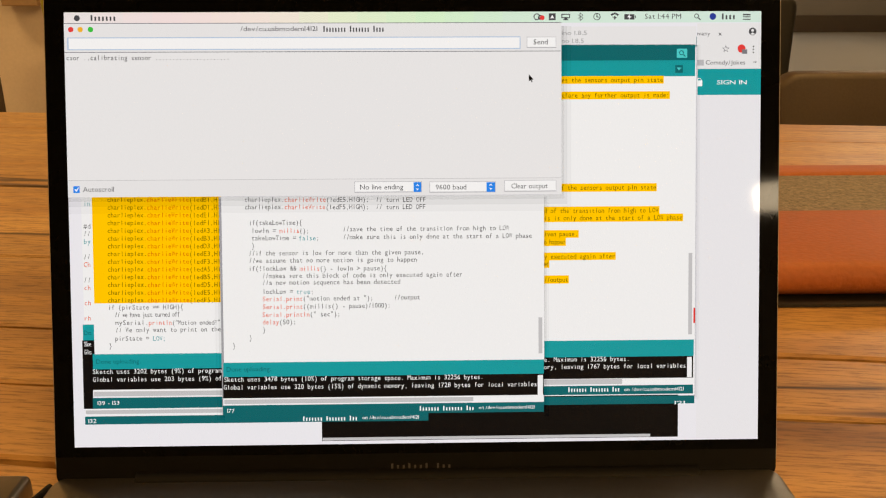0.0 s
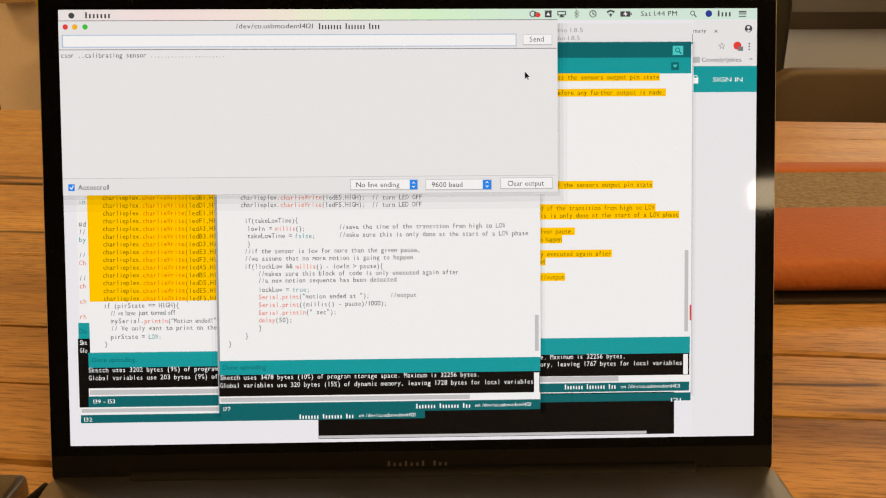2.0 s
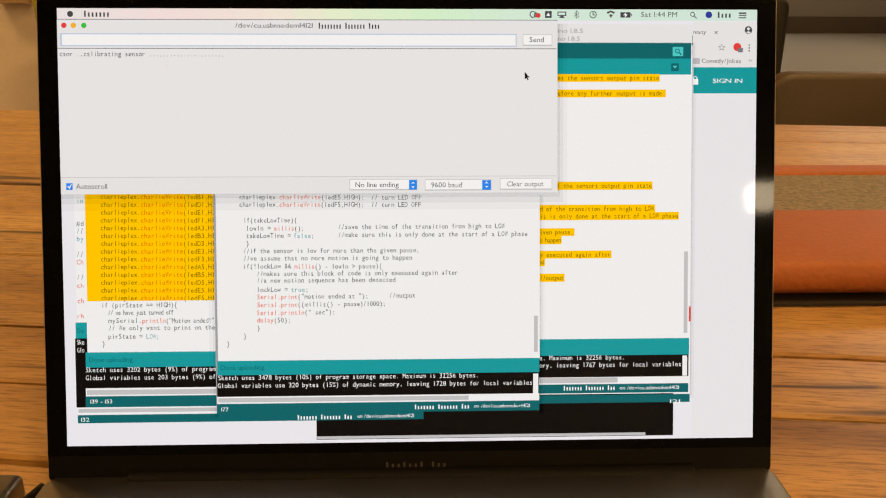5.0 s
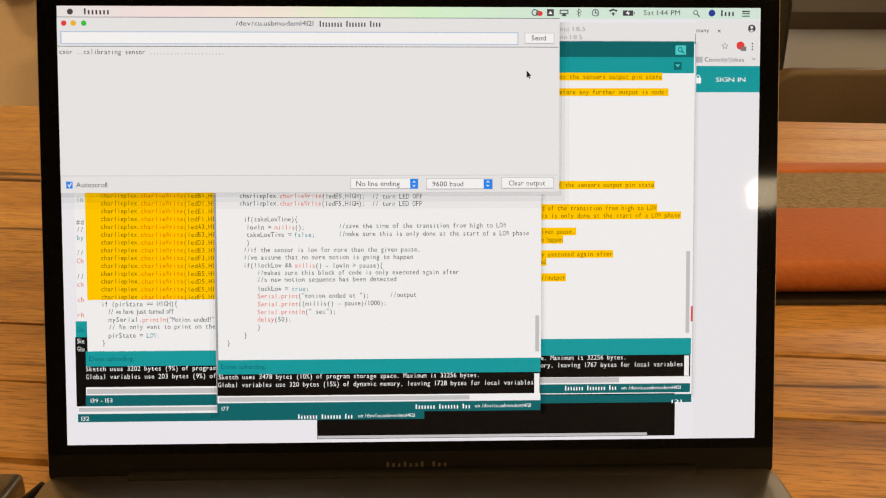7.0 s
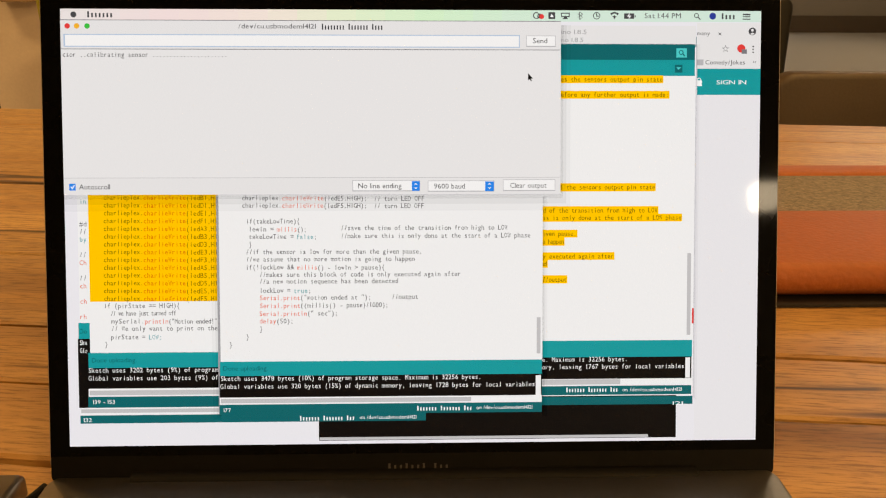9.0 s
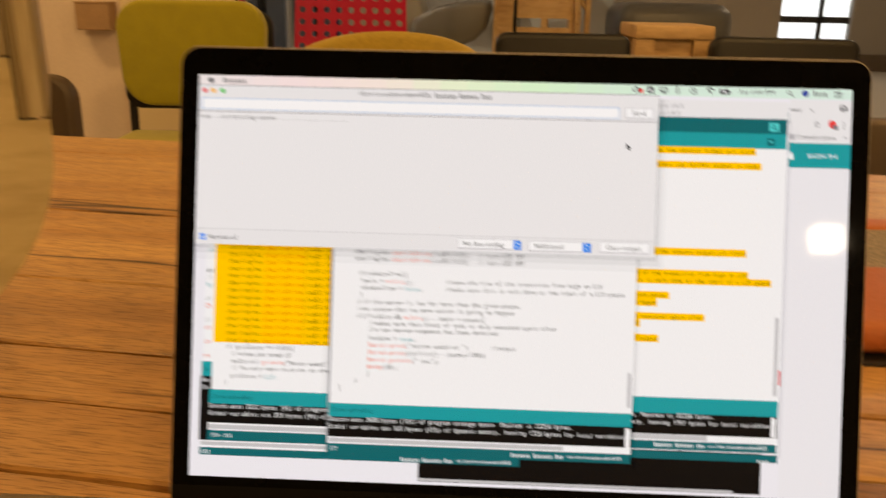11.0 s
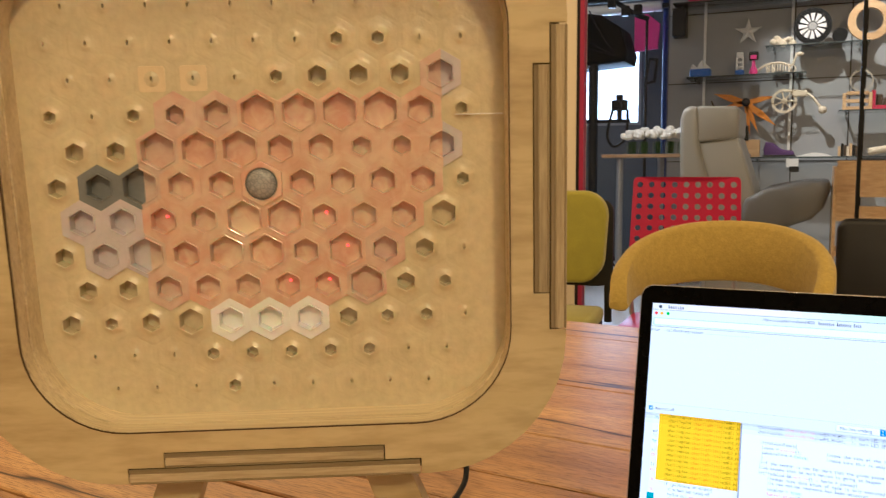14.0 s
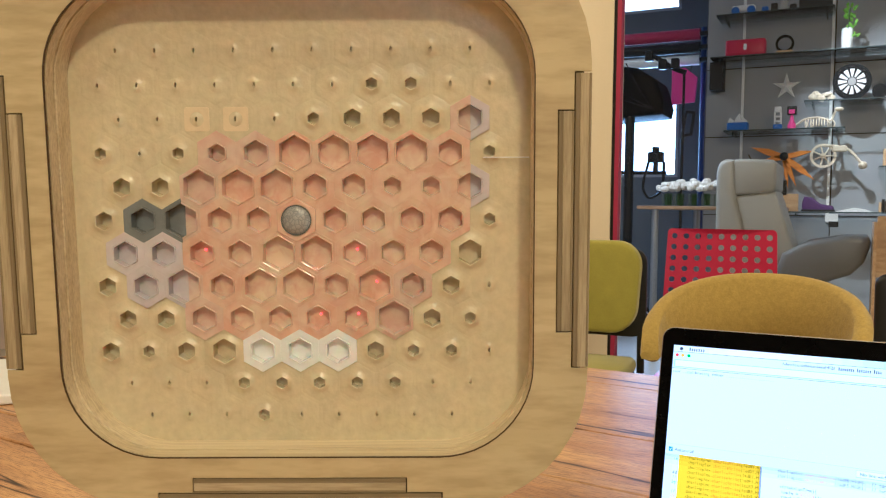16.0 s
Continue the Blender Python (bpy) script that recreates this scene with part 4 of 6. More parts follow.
panel(10.5, 590, 349, 730, 372, 'ui_line')
panel(11, 591, 350, 729, 370, 'ui_field')
panel(12, 713, 351, 729, 371, 'ui_blue')
for x in (721, 874):
    shape(13, ((x - 4, 359.5), (x, 354.5), (x + 4, 359.5), (x, 357.5)), 'ui_white')
    shape(13, ((x - 4, 363), (x, 365), (x + 4, 363), (x, 368)), 'ui_white')
words(12, 602, 360.6, 693, 'No line ending', 'ui_ink', 15)
panel(10.5, 746, 350, 884, 373, 'ui_line')
panel(11, 747, 351, 883, 371, 'ui_field')
panel(12, 865, 352, 883, 372, 'ui_blue')
words(12, 759, 361.6, 824, '9600 baud', 'ui_ink', 15)
panel(10.5, 902, 348, 1011, 372, 'ui_line')
panel(11, 903, 349, 1010, 370, 'ui_field')
words(12, 917, 360.2, 994, 'Clear output', 'ui_ink', 15)
dot(11, 27, 12, 6, 'ui_ink')
bars(11, 55, 11.5, 109, (7,), 'ui_ink', 12)
words(11, 1196, 10.6, 1273, 'Sat 1:44 PM', 'ui_ink', 15)
bars(11, 1357, 11, 1388, (4,), 'ui_ink', 12)
ring_icon(11, 971, 11, 7, 2, 'ui_ink')
ring_icon(11, 978, 12, 5, 2, 'ui_ink')
dot(11.5, 982, 13, 5, 'ui_red')
shape(11, ((996, 4), (1010, 4), (1010, 18), (996, 18)), 'ui_ink')
shape(11.5, ((1003, 7), (1007, 14), (999, 14)), 'ui_white')
shape(11, ((1022, 5), (1040, 5), (1040, 14), (1022, 14)), 'ui_ink2')
shape(11.5, ((1024, 7), (1038, 7), (1038, 12), (1024, 12)), 'menu1020')
shape(12, ((1031, 11), (1037, 18), (1025, 18)), 'ui_ink')
ring_icon(11, 1096, 11, 7.5, 1.6, 'ui_ink2')
panel(11, 1095, 6, 1097, 12, 'ui_ink2')
panel(11, 1095, 11, 1101, 12.6, 'ui_ink2')
for k in (9, 6, 3):
    shape(11 + (9 - k) / 10, ((1133, 18), (1133 - k, 15 - k), (1133, 13 - 1.15 * k), (1133 + k, 15 - k)), 'ui_ink' if k != 6 else 'menu1080')
ring_icon(11, 1304, 10, 5, 1.6, 'ui_ink2')
shape(11, ((1307, 14.5), (1308.5, 13), (1313, 17.5), (1311.5, 19)), 'ui_ink2')
dot(11, 1338, 11, 7, 'ui_blue3')
panel(11, 1153, 6, 1174, 17, 'ui_ink')
panel(11, 1175, 9, 1177, 14, 'ui_ink')
shape(12, ((1165, 5), (1159, 12.5), (1163.5, 12.5), (1162, 18), (1168, 10.5), (1163.5, 10.5)), 'ui_white')
panel(11, 1060, 3, 1061.6, 19, 'ui_ink')
for a, b_ in (((1060, 3), (1066, 8)), ((1066, 8), (1056, 15)), ((1056, 7), (1066, 14)), ((1066, 14), (1060, 19))):
    shape(11.3, (a, (a[0] + 1.6, a[1]), (b_[0] + 1.6, b_[1]), b_), 'ui_ink')
panel(11, 1401, 6, 1417, 9, 'ui_ink2')
panel(11, 1401, 11, 1417, 13, 'ui_ink2')
panel(11, 1401, 16, 1417, 18, 'ui_ink2')
b = bmesh.new()
b.faces.new([b.verts.new(at_screen(CUR[0] + u, CUR[1] + v, 13)) for CUR in ((954, 129),) for u, v in ((0, 0), (0, 15), (3.5, 12), (6, 17), (8, 16), (5.5, 11), (10, 11))])
part("arrow_pointer", b, UI["ui_black"], screen, m=LID)

# ---- wooden wall piece with a hexagon sheet ----
BOX = pose(-0.3988, -0.0424, 1.0335, 4.25, -1.06, 26.16)
frame_box = thing("framed_panel", "rounded plywood frame holding a beige sheet of pink hexagon cells", "panel", BOX)
CX, HALF, FRONT, BACK = 0.004, 0.205, -0.038, 0.03


def stepped(half_w, r):
    """The frame's outline with a stepped bite in the middle of each side."""
    pts = []
    for cx, cz, a0 in ((1, 1, 0), (-1, 1, 90), (-1, -1, 180), (1, -1, 270)):
        for i in range(11):
            a = radians(a0 + 9 * i)
            pts.append((CX + cx * (half_w - r) + r * math.cos(a), cz * (half_w - r) + r * math.sin(a)))
        u = Vector((-math.sin(radians(a0 + 90)), math.cos(radians(a0 + 90))))
        o = Vector((math.cos(radians(a0 + 90)), math.sin(radians(a0 + 90))))
        for s, d in ((-0.1025, 0), (-0.1025, 0.0115), (-0.077, 0.0115), (-0.077, 0.0225), (0.077, 0.0225), (0.077, 0.0115), (0.1025, 0.0115), (0.1025, 0)):
            q = o * (half_w - d) + u * s
            pts.append((CX + q.x, q.y))
    return pts


part("frame_front", prism(stepped(HALF, 0.097), FRONT, -0.0364, [rounded(CX - 0.167, CX + 0.167, -0.1675, 0.1675, 0.067, 12)], bevel=0.0004), M["ply"], frame_box, "pale plywood front ring")
for y0, y1, grow, tone in ((-0.0363, -0.0342, 0.0012, "gap"), (-0.0341, -0.0226, 0.0, "ply_lip_lit"), (-0.0224, -0.0212, 0.0012, "lam_dark"), (-0.0210, -0.0156, -0.0006, "ply_lip_lit"), (-0.0154, -0.0147, 0.0008, "lam_mid"), (-0.0145, BACK, 0.0006, "ply_lip_lit")):
    h = 0.167 + grow
    part("frame_layer", prism(rounded(CX - 0.2, CX + 0.2, -0.2, 0.2, 0.092, 10), y0, y1, [rounded(CX - h, CX + h, -h - 0.0005, h + 0.0005, 0.067 + grow, 12)]), M[tone], frame_box, "plywood layer of the frame, seen edge on")
part("burnt_edge", prism(rounded(CX - 0.1672, CX + 0.1672, -0.1677, 0.1677, 0.0672, 12), FRONT - 0.0002, FRONT + 0.0008, [rounded(CX - 0.1664, CX + 0.1664, -0.1669, 0.1669, 0.0664, 12)]), M["burn"], frame_box, "dark laser-burnt edge of the opening")
part("back_plate", prism(rounded(CX - 0.198, CX + 0.198, -0.198, 0.198, 0.09, 10), BACK + 0.0005, BACK + 0.006), M["ply"], frame_box)
for k in range(4):
    turn = Matrix.Translation((CX, 0, 0)) @ Matrix.Rotation(radians(90 * k), 4, "Y")
    for half, z0, z1 in ((0.1016, 0.1942, 0.2052), (0.0762, 0.1830, 0.1936)):
        for a, b_, tone in ((0.0, 0.30, "lam_dark"), (0.30, 0.84, "lam_pale"), (0.84, 1.0, "lam_mid")):
            strip = part("side_strip", block(-half, half, FRONT - 0.0006, BACK, z0 + (z1 - z0) * a, z0 + (z1 - z0) * b_, 0.0004, 1), M[tone], frame_box, "plywood strip let into the frame")
            strip.matrix_basis = turn
PITCH = 0.02834
ROWS_OF_CELLS = ["1111111111", "11111112211", "111112333c", "21234555542", "3355544334", "34.44.44442", "4444554444", "34.45545431", "3344444532", "32344443221", "1112222211", ".1112111110"]
# size of each cell, by row; where the silicone lies, by row and column
RAD = {"1": 0.0011, "2": 0.0044, "3": 0.0068, "4": 0.0094, "5": 0.0128, "c": 0.0094}
TILES = {2: {9: "lilac"}, 3: {c: "pink" for c in range(3, 10)}, 4: {**{c: "pink" for c in range(2, 9)}, 9: "lilac"}, 5: {1: "slate", 2: "slate", **{c: "pink" for c in (3, 4, 6, 7, 8, 9)}},
         6: {0: "lilac", 1: "lilac", **{c: "pink" for c in range(2, 9)}}, 7: {1: "lilac", 2: "lilac", **{c: "pink" for c in range(3, 9)}}, 8: {c: "pink" for c in range(2, 8)}, 9: {4: "milk", 5: "milk", 6: "milk"}}
SIZES = {(5, 2): "5", (7, 2): "5", (4, 9): "4"}
holes, cups, tiles = [], [], []
for r, line in enumerate(ROWS_OF_CELLS):
    for c, s in enumerate(line):
        s = SIZES.get((r, c), s)
        if s in ".0":
            continue
        x, z = (c - 5 + (0.5 if r % 2 == 0 else 0)) * PITCH, -(r - 5) * PITCH * 0.8660254
        kind = TILES.get(r, {}).get(c)
        if kind:
            tiles.append((x, z, RAD[s], (r, c), kind))
            holes.append(ngon(x, z, RAD[s] + 0.0007))
        else:
            cups.append((x, z, RAD[s]))
            grow = ((0.8, 1.7) if s == "1" else (1, 1))
            holes.append([(x + (px - x) * grow[0], z + (pz - z) * grow[1]) for px, pz in ngon(x, z, RAD[s] + 0.0007)])


def mound(x, z, rad, h, narrow=1.0, tall=1.0, skirt=False):
    """A soft swelling of the sheet round a hexagon hole, with a faint wider cell round a dimple."""
    b = bmesh.new()
    rings = []
    deep = 0.0027 if skirt else 0.0055 if rad < 0.005 else 0.0086
    steps = [(0.0, deep), (0.0, -h * 0.9), (0.0005, -h), (0.0013, -h * 0.88), (0.0028, -h * 0.45), (0.0046, -h * 0.2), (0.0068, -h * 0.1), (0.009, -0.00015)]
    steps += [(0.0102, -0.00016), (0.0112, -0.00012), (0.0124, 0.00004)] if skirt else [(0.0098, 0.00004)]
    for k, y in steps:
        ring = []
        for i in range(18):
            a = radians(30 + 20 * i)
            hexr = rad * math.cos(radians(30)) / math.cos((a - radians(30)) % radians(60) - radians(30))
            rr = hexr + k if k < 0.002 else hexr * max(0, 1 - k / 0.009) + rad * 0.95 * min(1, k / 0.009) + k
            if k > 0.0095:
                rr *= 0.96 / math.cos((a - radians(30)) % radians(60) - radians(30))
            w = max(0.0, 1 - k / 0.004)
            ring.append(b.verts.new((x + rr * math.cos(a) * (1 + (narrow - 1) * w), y, z + rr * math.sin(a) * (1 + (tall - 1) * w))))
        rings.append(ring)
    for p, q in zip(rings, rings[1:]):
        for i in range(18):
            b.faces.new((p[i], p[(i + 1) % 18], q[(i + 1) % 18], q[i]))
    b.faces.new(rings[0])
    return b


sheet = part("sheet", prism(rounded(CX - 0.1688, CX + 0.1688, -0.1698, 0.1698, 0.066, 10), 0.0, 0.004, holes), M["panel"], frame_box, "beige formed sheet with hexagon holes", smooth=True)
part("backing", prism(rounded(CX - 0.1688, CX + 0.1688, -0.1698, 0.1698, 0.066, 10), 0.0087, 0.013), M["panel"], frame_box)
for x, z, rad in cups:
    if rad > 0.0015:
        part("hole_rim", mound(x, z, rad, 0.0027), M["panel"], sheet, smooth=True)
    else:
        part("dimple_rim", mound(x, z, rad, 0.0015, 0.8, 1.7, True), M["panel"], sheet, smooth=True)
for c in (2, 3):
    x, z = (c - 4.5) * PITCH, 3 * PITCH * 0.8660254
    part("pale_square", prism(rounded(x - 0.0092, x + 0.0092, z - 0.0088, z + 0.0088, 0.002, 3), -0.0004, 0.0, [[(x + 0.003 * u, z + 0.004 * v) for u, v in ((-1, -1), (1, -1), (1, 1), (-1, 1))]], bevel=0.0002), M["pale_patch"], sheet, "pale square patch round a dimple")
# a glint near the frame, modelled as a thin white rod
part("fibre", rod((0.137, -0.0032, 0.0449), (0.1705, -0.0032, 0.0449), 0.0005, n=6), M["white"], frame_box, "fine pale line standing in for a glint at the frame")


def halved(bm, x, keep_left):
    """Keeps the half of a mesh on one side of an upright cut and closes it."""
    geom = bm.verts[:] + bm.edges[:] + bm.faces[:]
    made = bmesh.ops.bisect_plane(bm, geom=geom, plane_co=(x, 0, 0), plane_no=(1, 0, 0), clear_outer=keep_left, clear_inner=not keep_left)
    bmesh.ops.holes_fill(bm, edges=[e for e in made["geom_cut"] if isinstance(e, bmesh.types.BMEdge)])
    return bm


NAMES = {"pink": "translucent pink silicone hexagon", "pink_grey": "greyish pink silicone hexagon", "lilac": "clear lilac silicone hexagon", "milk": "milky white silicone hexagon", "slate": "smoky grey silicone hexagon"}
# cells cast half in one colour and half in another
SPLIT = {(5, 2): ("slate", "pink_grey"), (7, 2): ("lilac", "pink_grey"), (2, 9): ("pink_grey", "lilac"), (4, 9): ("pink", "lilac")}
GREYISH = {(3, 3), (3, 4), (8, 2), (8, 7), (7, 8), (4, 2)}


def silicone_cell(x, z, rad, where, kind):
    halves = SPLIT.get(where)
    kind = "pink_grey" if where in GREYISH else kind
    for side, tone in enumerate(halves or (kind,)):
        def cut(bm):
            return halved(bm, x + 0.0006, side == 0) if halves else bm
        tile = part("silicone_tile", cut(prism(ngon(x, z, PITCH * 0.5772), -0.0017, -0.0002, [ngon(x, z, rad + 0.0012)], bevel=0.00016, seg=1)), M[tone], frame_box, NAMES[tone], smooth=True)
        part("cell_cup", cut(prism(ngon(x, z, rad + 0.0011), -0.0024, 0.0074, [ngon(x, z, rad)], bevel=0.0004)), M[tone], tile)
        part("cell_floor", cut(prism(ngon(x, z, rad + 0.0005), 0.0072, 0.0084)), M["pink_deep" if tone == "pink" else tone], tile)


for x, z, rad, where, kind in tiles:
    silicone_cell(x, z, rad, where, kind)
for r, c in ((6, 2), (6, 6), (8, 5), (8, 6), (7, 7)):
    x, z = (c - 5 + (0.5 if r % 2 == 0 else 0)) * PITCH, -(r - 5) * PITCH * 0.8660254
    part("led", ball((x + 0.001, 0.0062, z + 0.002), 0.0011, u=8, v=6), M["red_led"], frame_box, "small glowing red diode")
part("sensor_collar", prism(ngon(0, 0, PITCH * 0.5768), -0.0034, 0.0, [ngon(0, 0, 0.0113, 24)], bevel=0.0006), M["pink"], frame_box)
part("sensor_ring", lathe([(0.0104, -0.0006), (0.0111, -0.0006), (0.0111, 0.0006), (0.0104, 0.0006), (0.0104, -0.0006)], 28), M["slate"], frame_box, "dark ring round the dome", m=pose(0, -0.0036, 0, 90))
part("sensor_dome", ball((0, -0.002, 0), 0.0108, 1, 0.5, 1, u=24, v=14), M["dome"], frame_box, "grey faceted sensor dome", smooth=True)
for s in (-1, 1):
    part("leg", prism([(CX + s * 0.05, -0.19), (CX + s * 0.083, -0.19), (CX + s * 0.119, -0.2845), (CX + s * 0.082, -0.2865)], -0.004, 0.022, bevel=0.0008), M["ply"], frame_box, "splayed plywood foot")

cable = solo("cable", tube([(-0.40, 0.16, 0.87), (-0.352, 0.20, 0.815), (-0.330, 0.165, 0.765), (-0.322, 0.13, 0.7545), (-0.318, 0.08, 0.754), (-0.300, 0.035, 0.754), (-0.262, 0.0, 0.754), (-0.215, -0.004, 0.756), (-0.168, -0.002, 0.7575)], 0.0026),
             M["rubber"], "black power cable lying in a curve on the table", "cable", smooth=True)
adapter = thing("adapter", "small grey aluminium plug adapter beside the laptop", "adapter", pose(0, 0, TT))
part("body", block(-0.235, -0.1655, -0.04, 0.0095, 0.0, 0.012, 0.003, 3), M["alu"], adapter, smooth=True)
part("plug", tube([(-0.166, -0.02, 0.007), (-0.160, -0.004, 0.007), (-0.157, 0.006, 0.007)], 0.0018), M["rubber"], adapter)

# ---- leather sleeve ----
sleeve = thing("laptop_sleeve", "orange leather sleeve with a grey felt strip, lying closed", "sleeve", pose(0, 0, TT))
part("pouch", block(0.15, 0.545, 0.214, 0.352, 0.002, 0.026, 0.011, 4), M["leather"], sleeve, "orange grained leather pouch", smooth=True)
part("felt_strip", block(0.155, 0.54, 0.30, 0.51, 0.003, 0.017, 0.006, 3), M["felt"], sleeve, "grey felt strip")
part("flap", block(0.15, 0.545, 0.492, 0.530, 0.002, 0.020, 0.006, 3), M["leather"], sleeve, "turned leather flap edge", smooth=True)
part("sole", block(0.147, 0.548, 0.205, 0.535, 0.0, 0.002), M["black"], sleeve)

# ---- chairs beyond the table ----
def upholstered_chair(name, label, cloth, m, w, z0, z1, seat_z, group):
    c = thing(name, label, "chair", m, group)
    n, bmx = 14, bmesh.new()
    outline = rounded(-w / 2, w / 2, z0, z1, min(0.09, (z1 - z0) * 0.3), 6)
    b = prism(outline, -0.03, 0.03, bevel=0.018, seg=3)
    for v in b.verts:
        v.co.x *= 1 - 0.14 * max(0, (z0 + (z1 - z0) * 0.55 - v.co.z) / (z1 - z0))
        v.co.y += -0.9 * v.co.x ** 2 * 0.35 - 0.05 * (z1 - v.co.z)
    part("backrest", b, cloth, c, smooth=True)
    part("back_shell", prism(rounded(-w / 2 - 0.012, w / 2 + 0.012, z0 - 0.02, z1 - 0.03, 0.05, 5), 0.034, 0.05, bevel=0.004), M["black"], c, "black plastic back shell")
    part("seat", block(-w / 2 + 0.01, w / 2 - 0.01, -0.47, 0.0, seat_z - 0.06, seat_z, 0.025, 3), cloth, c, smooth=True)
    part("seat_shell", block(-w / 2 + 0.02, w / 2 - 0.02, -0.45, 0.02, seat_z - 0.085, seat_z - 0.055, 0.01), M["black"], c)
    for s in (-1, 1):
        part("back_post", rod((s * (w / 2 - 0.005), 0.045, seat_z - 0.07), (s * (w / 2 - 0.01), 0.05, z1 - 0.12), 0.014), M["black"], c)
        part("leg", rod((s * (w / 2 - 0.03), -0.42, seat_z - 0.08), (s * w / 2, -0.45, 0), 0.012), M["black"], c)
        part("leg", rod((s * (w / 2 - 0.03), 0.02, seat_z - 0.08), (s * w / 2, 0.08, 0), 0.012), M["black"], c)
    return c


upholstered_chair("office_chair", "lime green upholstered chair with a black plastic shell", M["lime"], pose(-0.957, 2.45, 0, 0, 0, 4), 0.485, 0.605, 0.945, 0.52, "lime chairs")


def tub_chair(label, m, cloth):
    c = thing("tub_chair", label, "chair", m)
    b = bmesh.new()
    R, TH, n = 0.228, 0.046, 36
    rings = []
    for i in range(n + 1):
        a = radians(-108 + 216 * i / n)
        k = abs(a) / radians(108)
        top, low = 0.887 - 0.165 * k ** 2.2 - 0.03 * max(0, k - 0.9) / 0.1, 0.722 - 0.08 * k ** 1.8 + 0.03 * max(0, k - 0.88) / 0.12
        ring = []
        for j in range(12):
            q = 2 * math.pi * j / 12
            rr = R + TH / 2 * math.cos(q) * (1.0 if abs(math.sin(q)) < 0.9 else 0.7)
            sq = math.copysign(abs(math.sin(q)) ** 0.35, math.sin(q))
            zz = (top + low) / 2 + (top - low) / 2 * sq
            lean = 0.10 * (zz - 0.7) * (1 - 0.5 * k)
            ring.append(b.verts.new(((rr + lean) * math.sin(a) * 1.06, (rr + lean) * math.cos(a), zz)))
        rings.append(ring)
    for p, q in zip(rings, rings[1:]):
        for j in range(12):
            b.faces.new((p[j], p[(j + 1) % 12], q[(j + 1) % 12], q[j]))
    b.faces.new(rings[0])
    b.faces.new(rings[-1])
    part("backrest", b, cloth, c, "wrap-round woven backrest", smooth=True)
    part("seat", lathe([(0.02, 0.43), (0.24, 0.43), (0.265, 0.45), (0.26, 0.48), (0.22, 0.495), (0.02, 0.5)], 32), cloth, c, smooth=True)
    for s in (-1, 1):
        part("back_support", tube([(s * 0.16, 0.10, 0.45), (s * 0.2, 0.2, 0.55), (s * 0.19, 0.215, 0.74)], 0.011), M["black"], c, smooth=True)
        for f in (-1, 1):
            part("leg", rod((s * 0.16, f * 0.16, 0.44), (s * 0.24, f * 0.24, 0), 0.014, 0.01), M["black"], c)
    return c


tub_chair("mustard yellow woven tub chair with a wrap-round back", pose(-0.247, 1.60, 0, 0, 0, -5), M["yellow"])
for x, yy, rz in ((1.02, 1.32, 0), (-1.085, 1.34, 0)):
    c = thing("dining_chair", "dark brown leatherette chair pushed up to the table", "chair", pose(x, yy, 0, 0, 0, rz), "brown chairs")
    b = prism(rounded(-0.33 if x > 0 else -0.25, 0.33 if x > 0 else 0.25, 0.5, 0.765 if x > 0 else 0.81, 0.05, 6), -0.02, 0.02, bevel=0.012, seg=3)
    part("backrest", b, M["brown"], c, smooth=True)
    part("seat", block(-0.23, 0.23, -0.42, 0.0, 0.41, 0.46, 0.02, 3), M["brown"], c, smooth=True)
    for s in (-1, 1):
        part("leg", rod((s * 0.2, -0.38, 0.42), (s * 0.22, -0.4, 0), 0.014), M["black"], c)
        part("leg", rod((s * 0.2, -0.01, 0.52), (s * 0.22, 0.06, 0), 0.014), M["black"], c)
for x, w in ((0.235, 0.40), (0.885, 0.43)):
    c = thing("padded_chair", "black padded low-back chair", "chair", pose(x, 2.2, 0), "black chairs")
    part("backrest", prism(rounded(-w / 2, w / 2, 0.52, 0.875, 0.035, 5), -0.025, 0.025, bevel=0.015, seg=3), M["black"], c, smooth=True)
    part("seat", block(-w / 2, w / 2, -0.45, 0.02, 0.40, 0.47, 0.02, 3), M["black"], c, smooth=True)
    for s in (-1, 1):
        part("leg", rod((s * w * 0.42, -0.4, 0.42), (s * w * 0.44, -0.42, 0), 0.012), M["steel"], c)
        part("leg", rod((s * w * 0.42, 0.0, 0.55), (s * w * 0.44, 0.06, 0), 0.012), M["steel"], c)
stool = thing("stool", "plain pale pine stool with a square top", "stool", pose(0.595, 2.48, 0))
part("top", block(-0.122, 0.122, -0.15, 0.15, 0.858, 0.9, 0.006), M["pine"], stool, smooth=True)
for s in (-1, 1):
    for f in (-1, 1):
        part("leg", block(s * 0.09 - 0.03, s * 0.09 + 0.03, f * 0.115 - 0.03, f * 0.115 + 0.03, 0, 0.857, 0.004), M["pine"], stool)
    part("rung", block(-0.06, 0.06, s * 0.115 - 0.012, s * 0.115 + 0.012, 0.30, 0.34, 0.003), M["pine"], stool)
    part("apron", block(-0.06, 0.06, s * 0.115 - 0.012, s * 0.115 + 0.012, 0.80, 0.857, 0.003), M["pine"], stool)

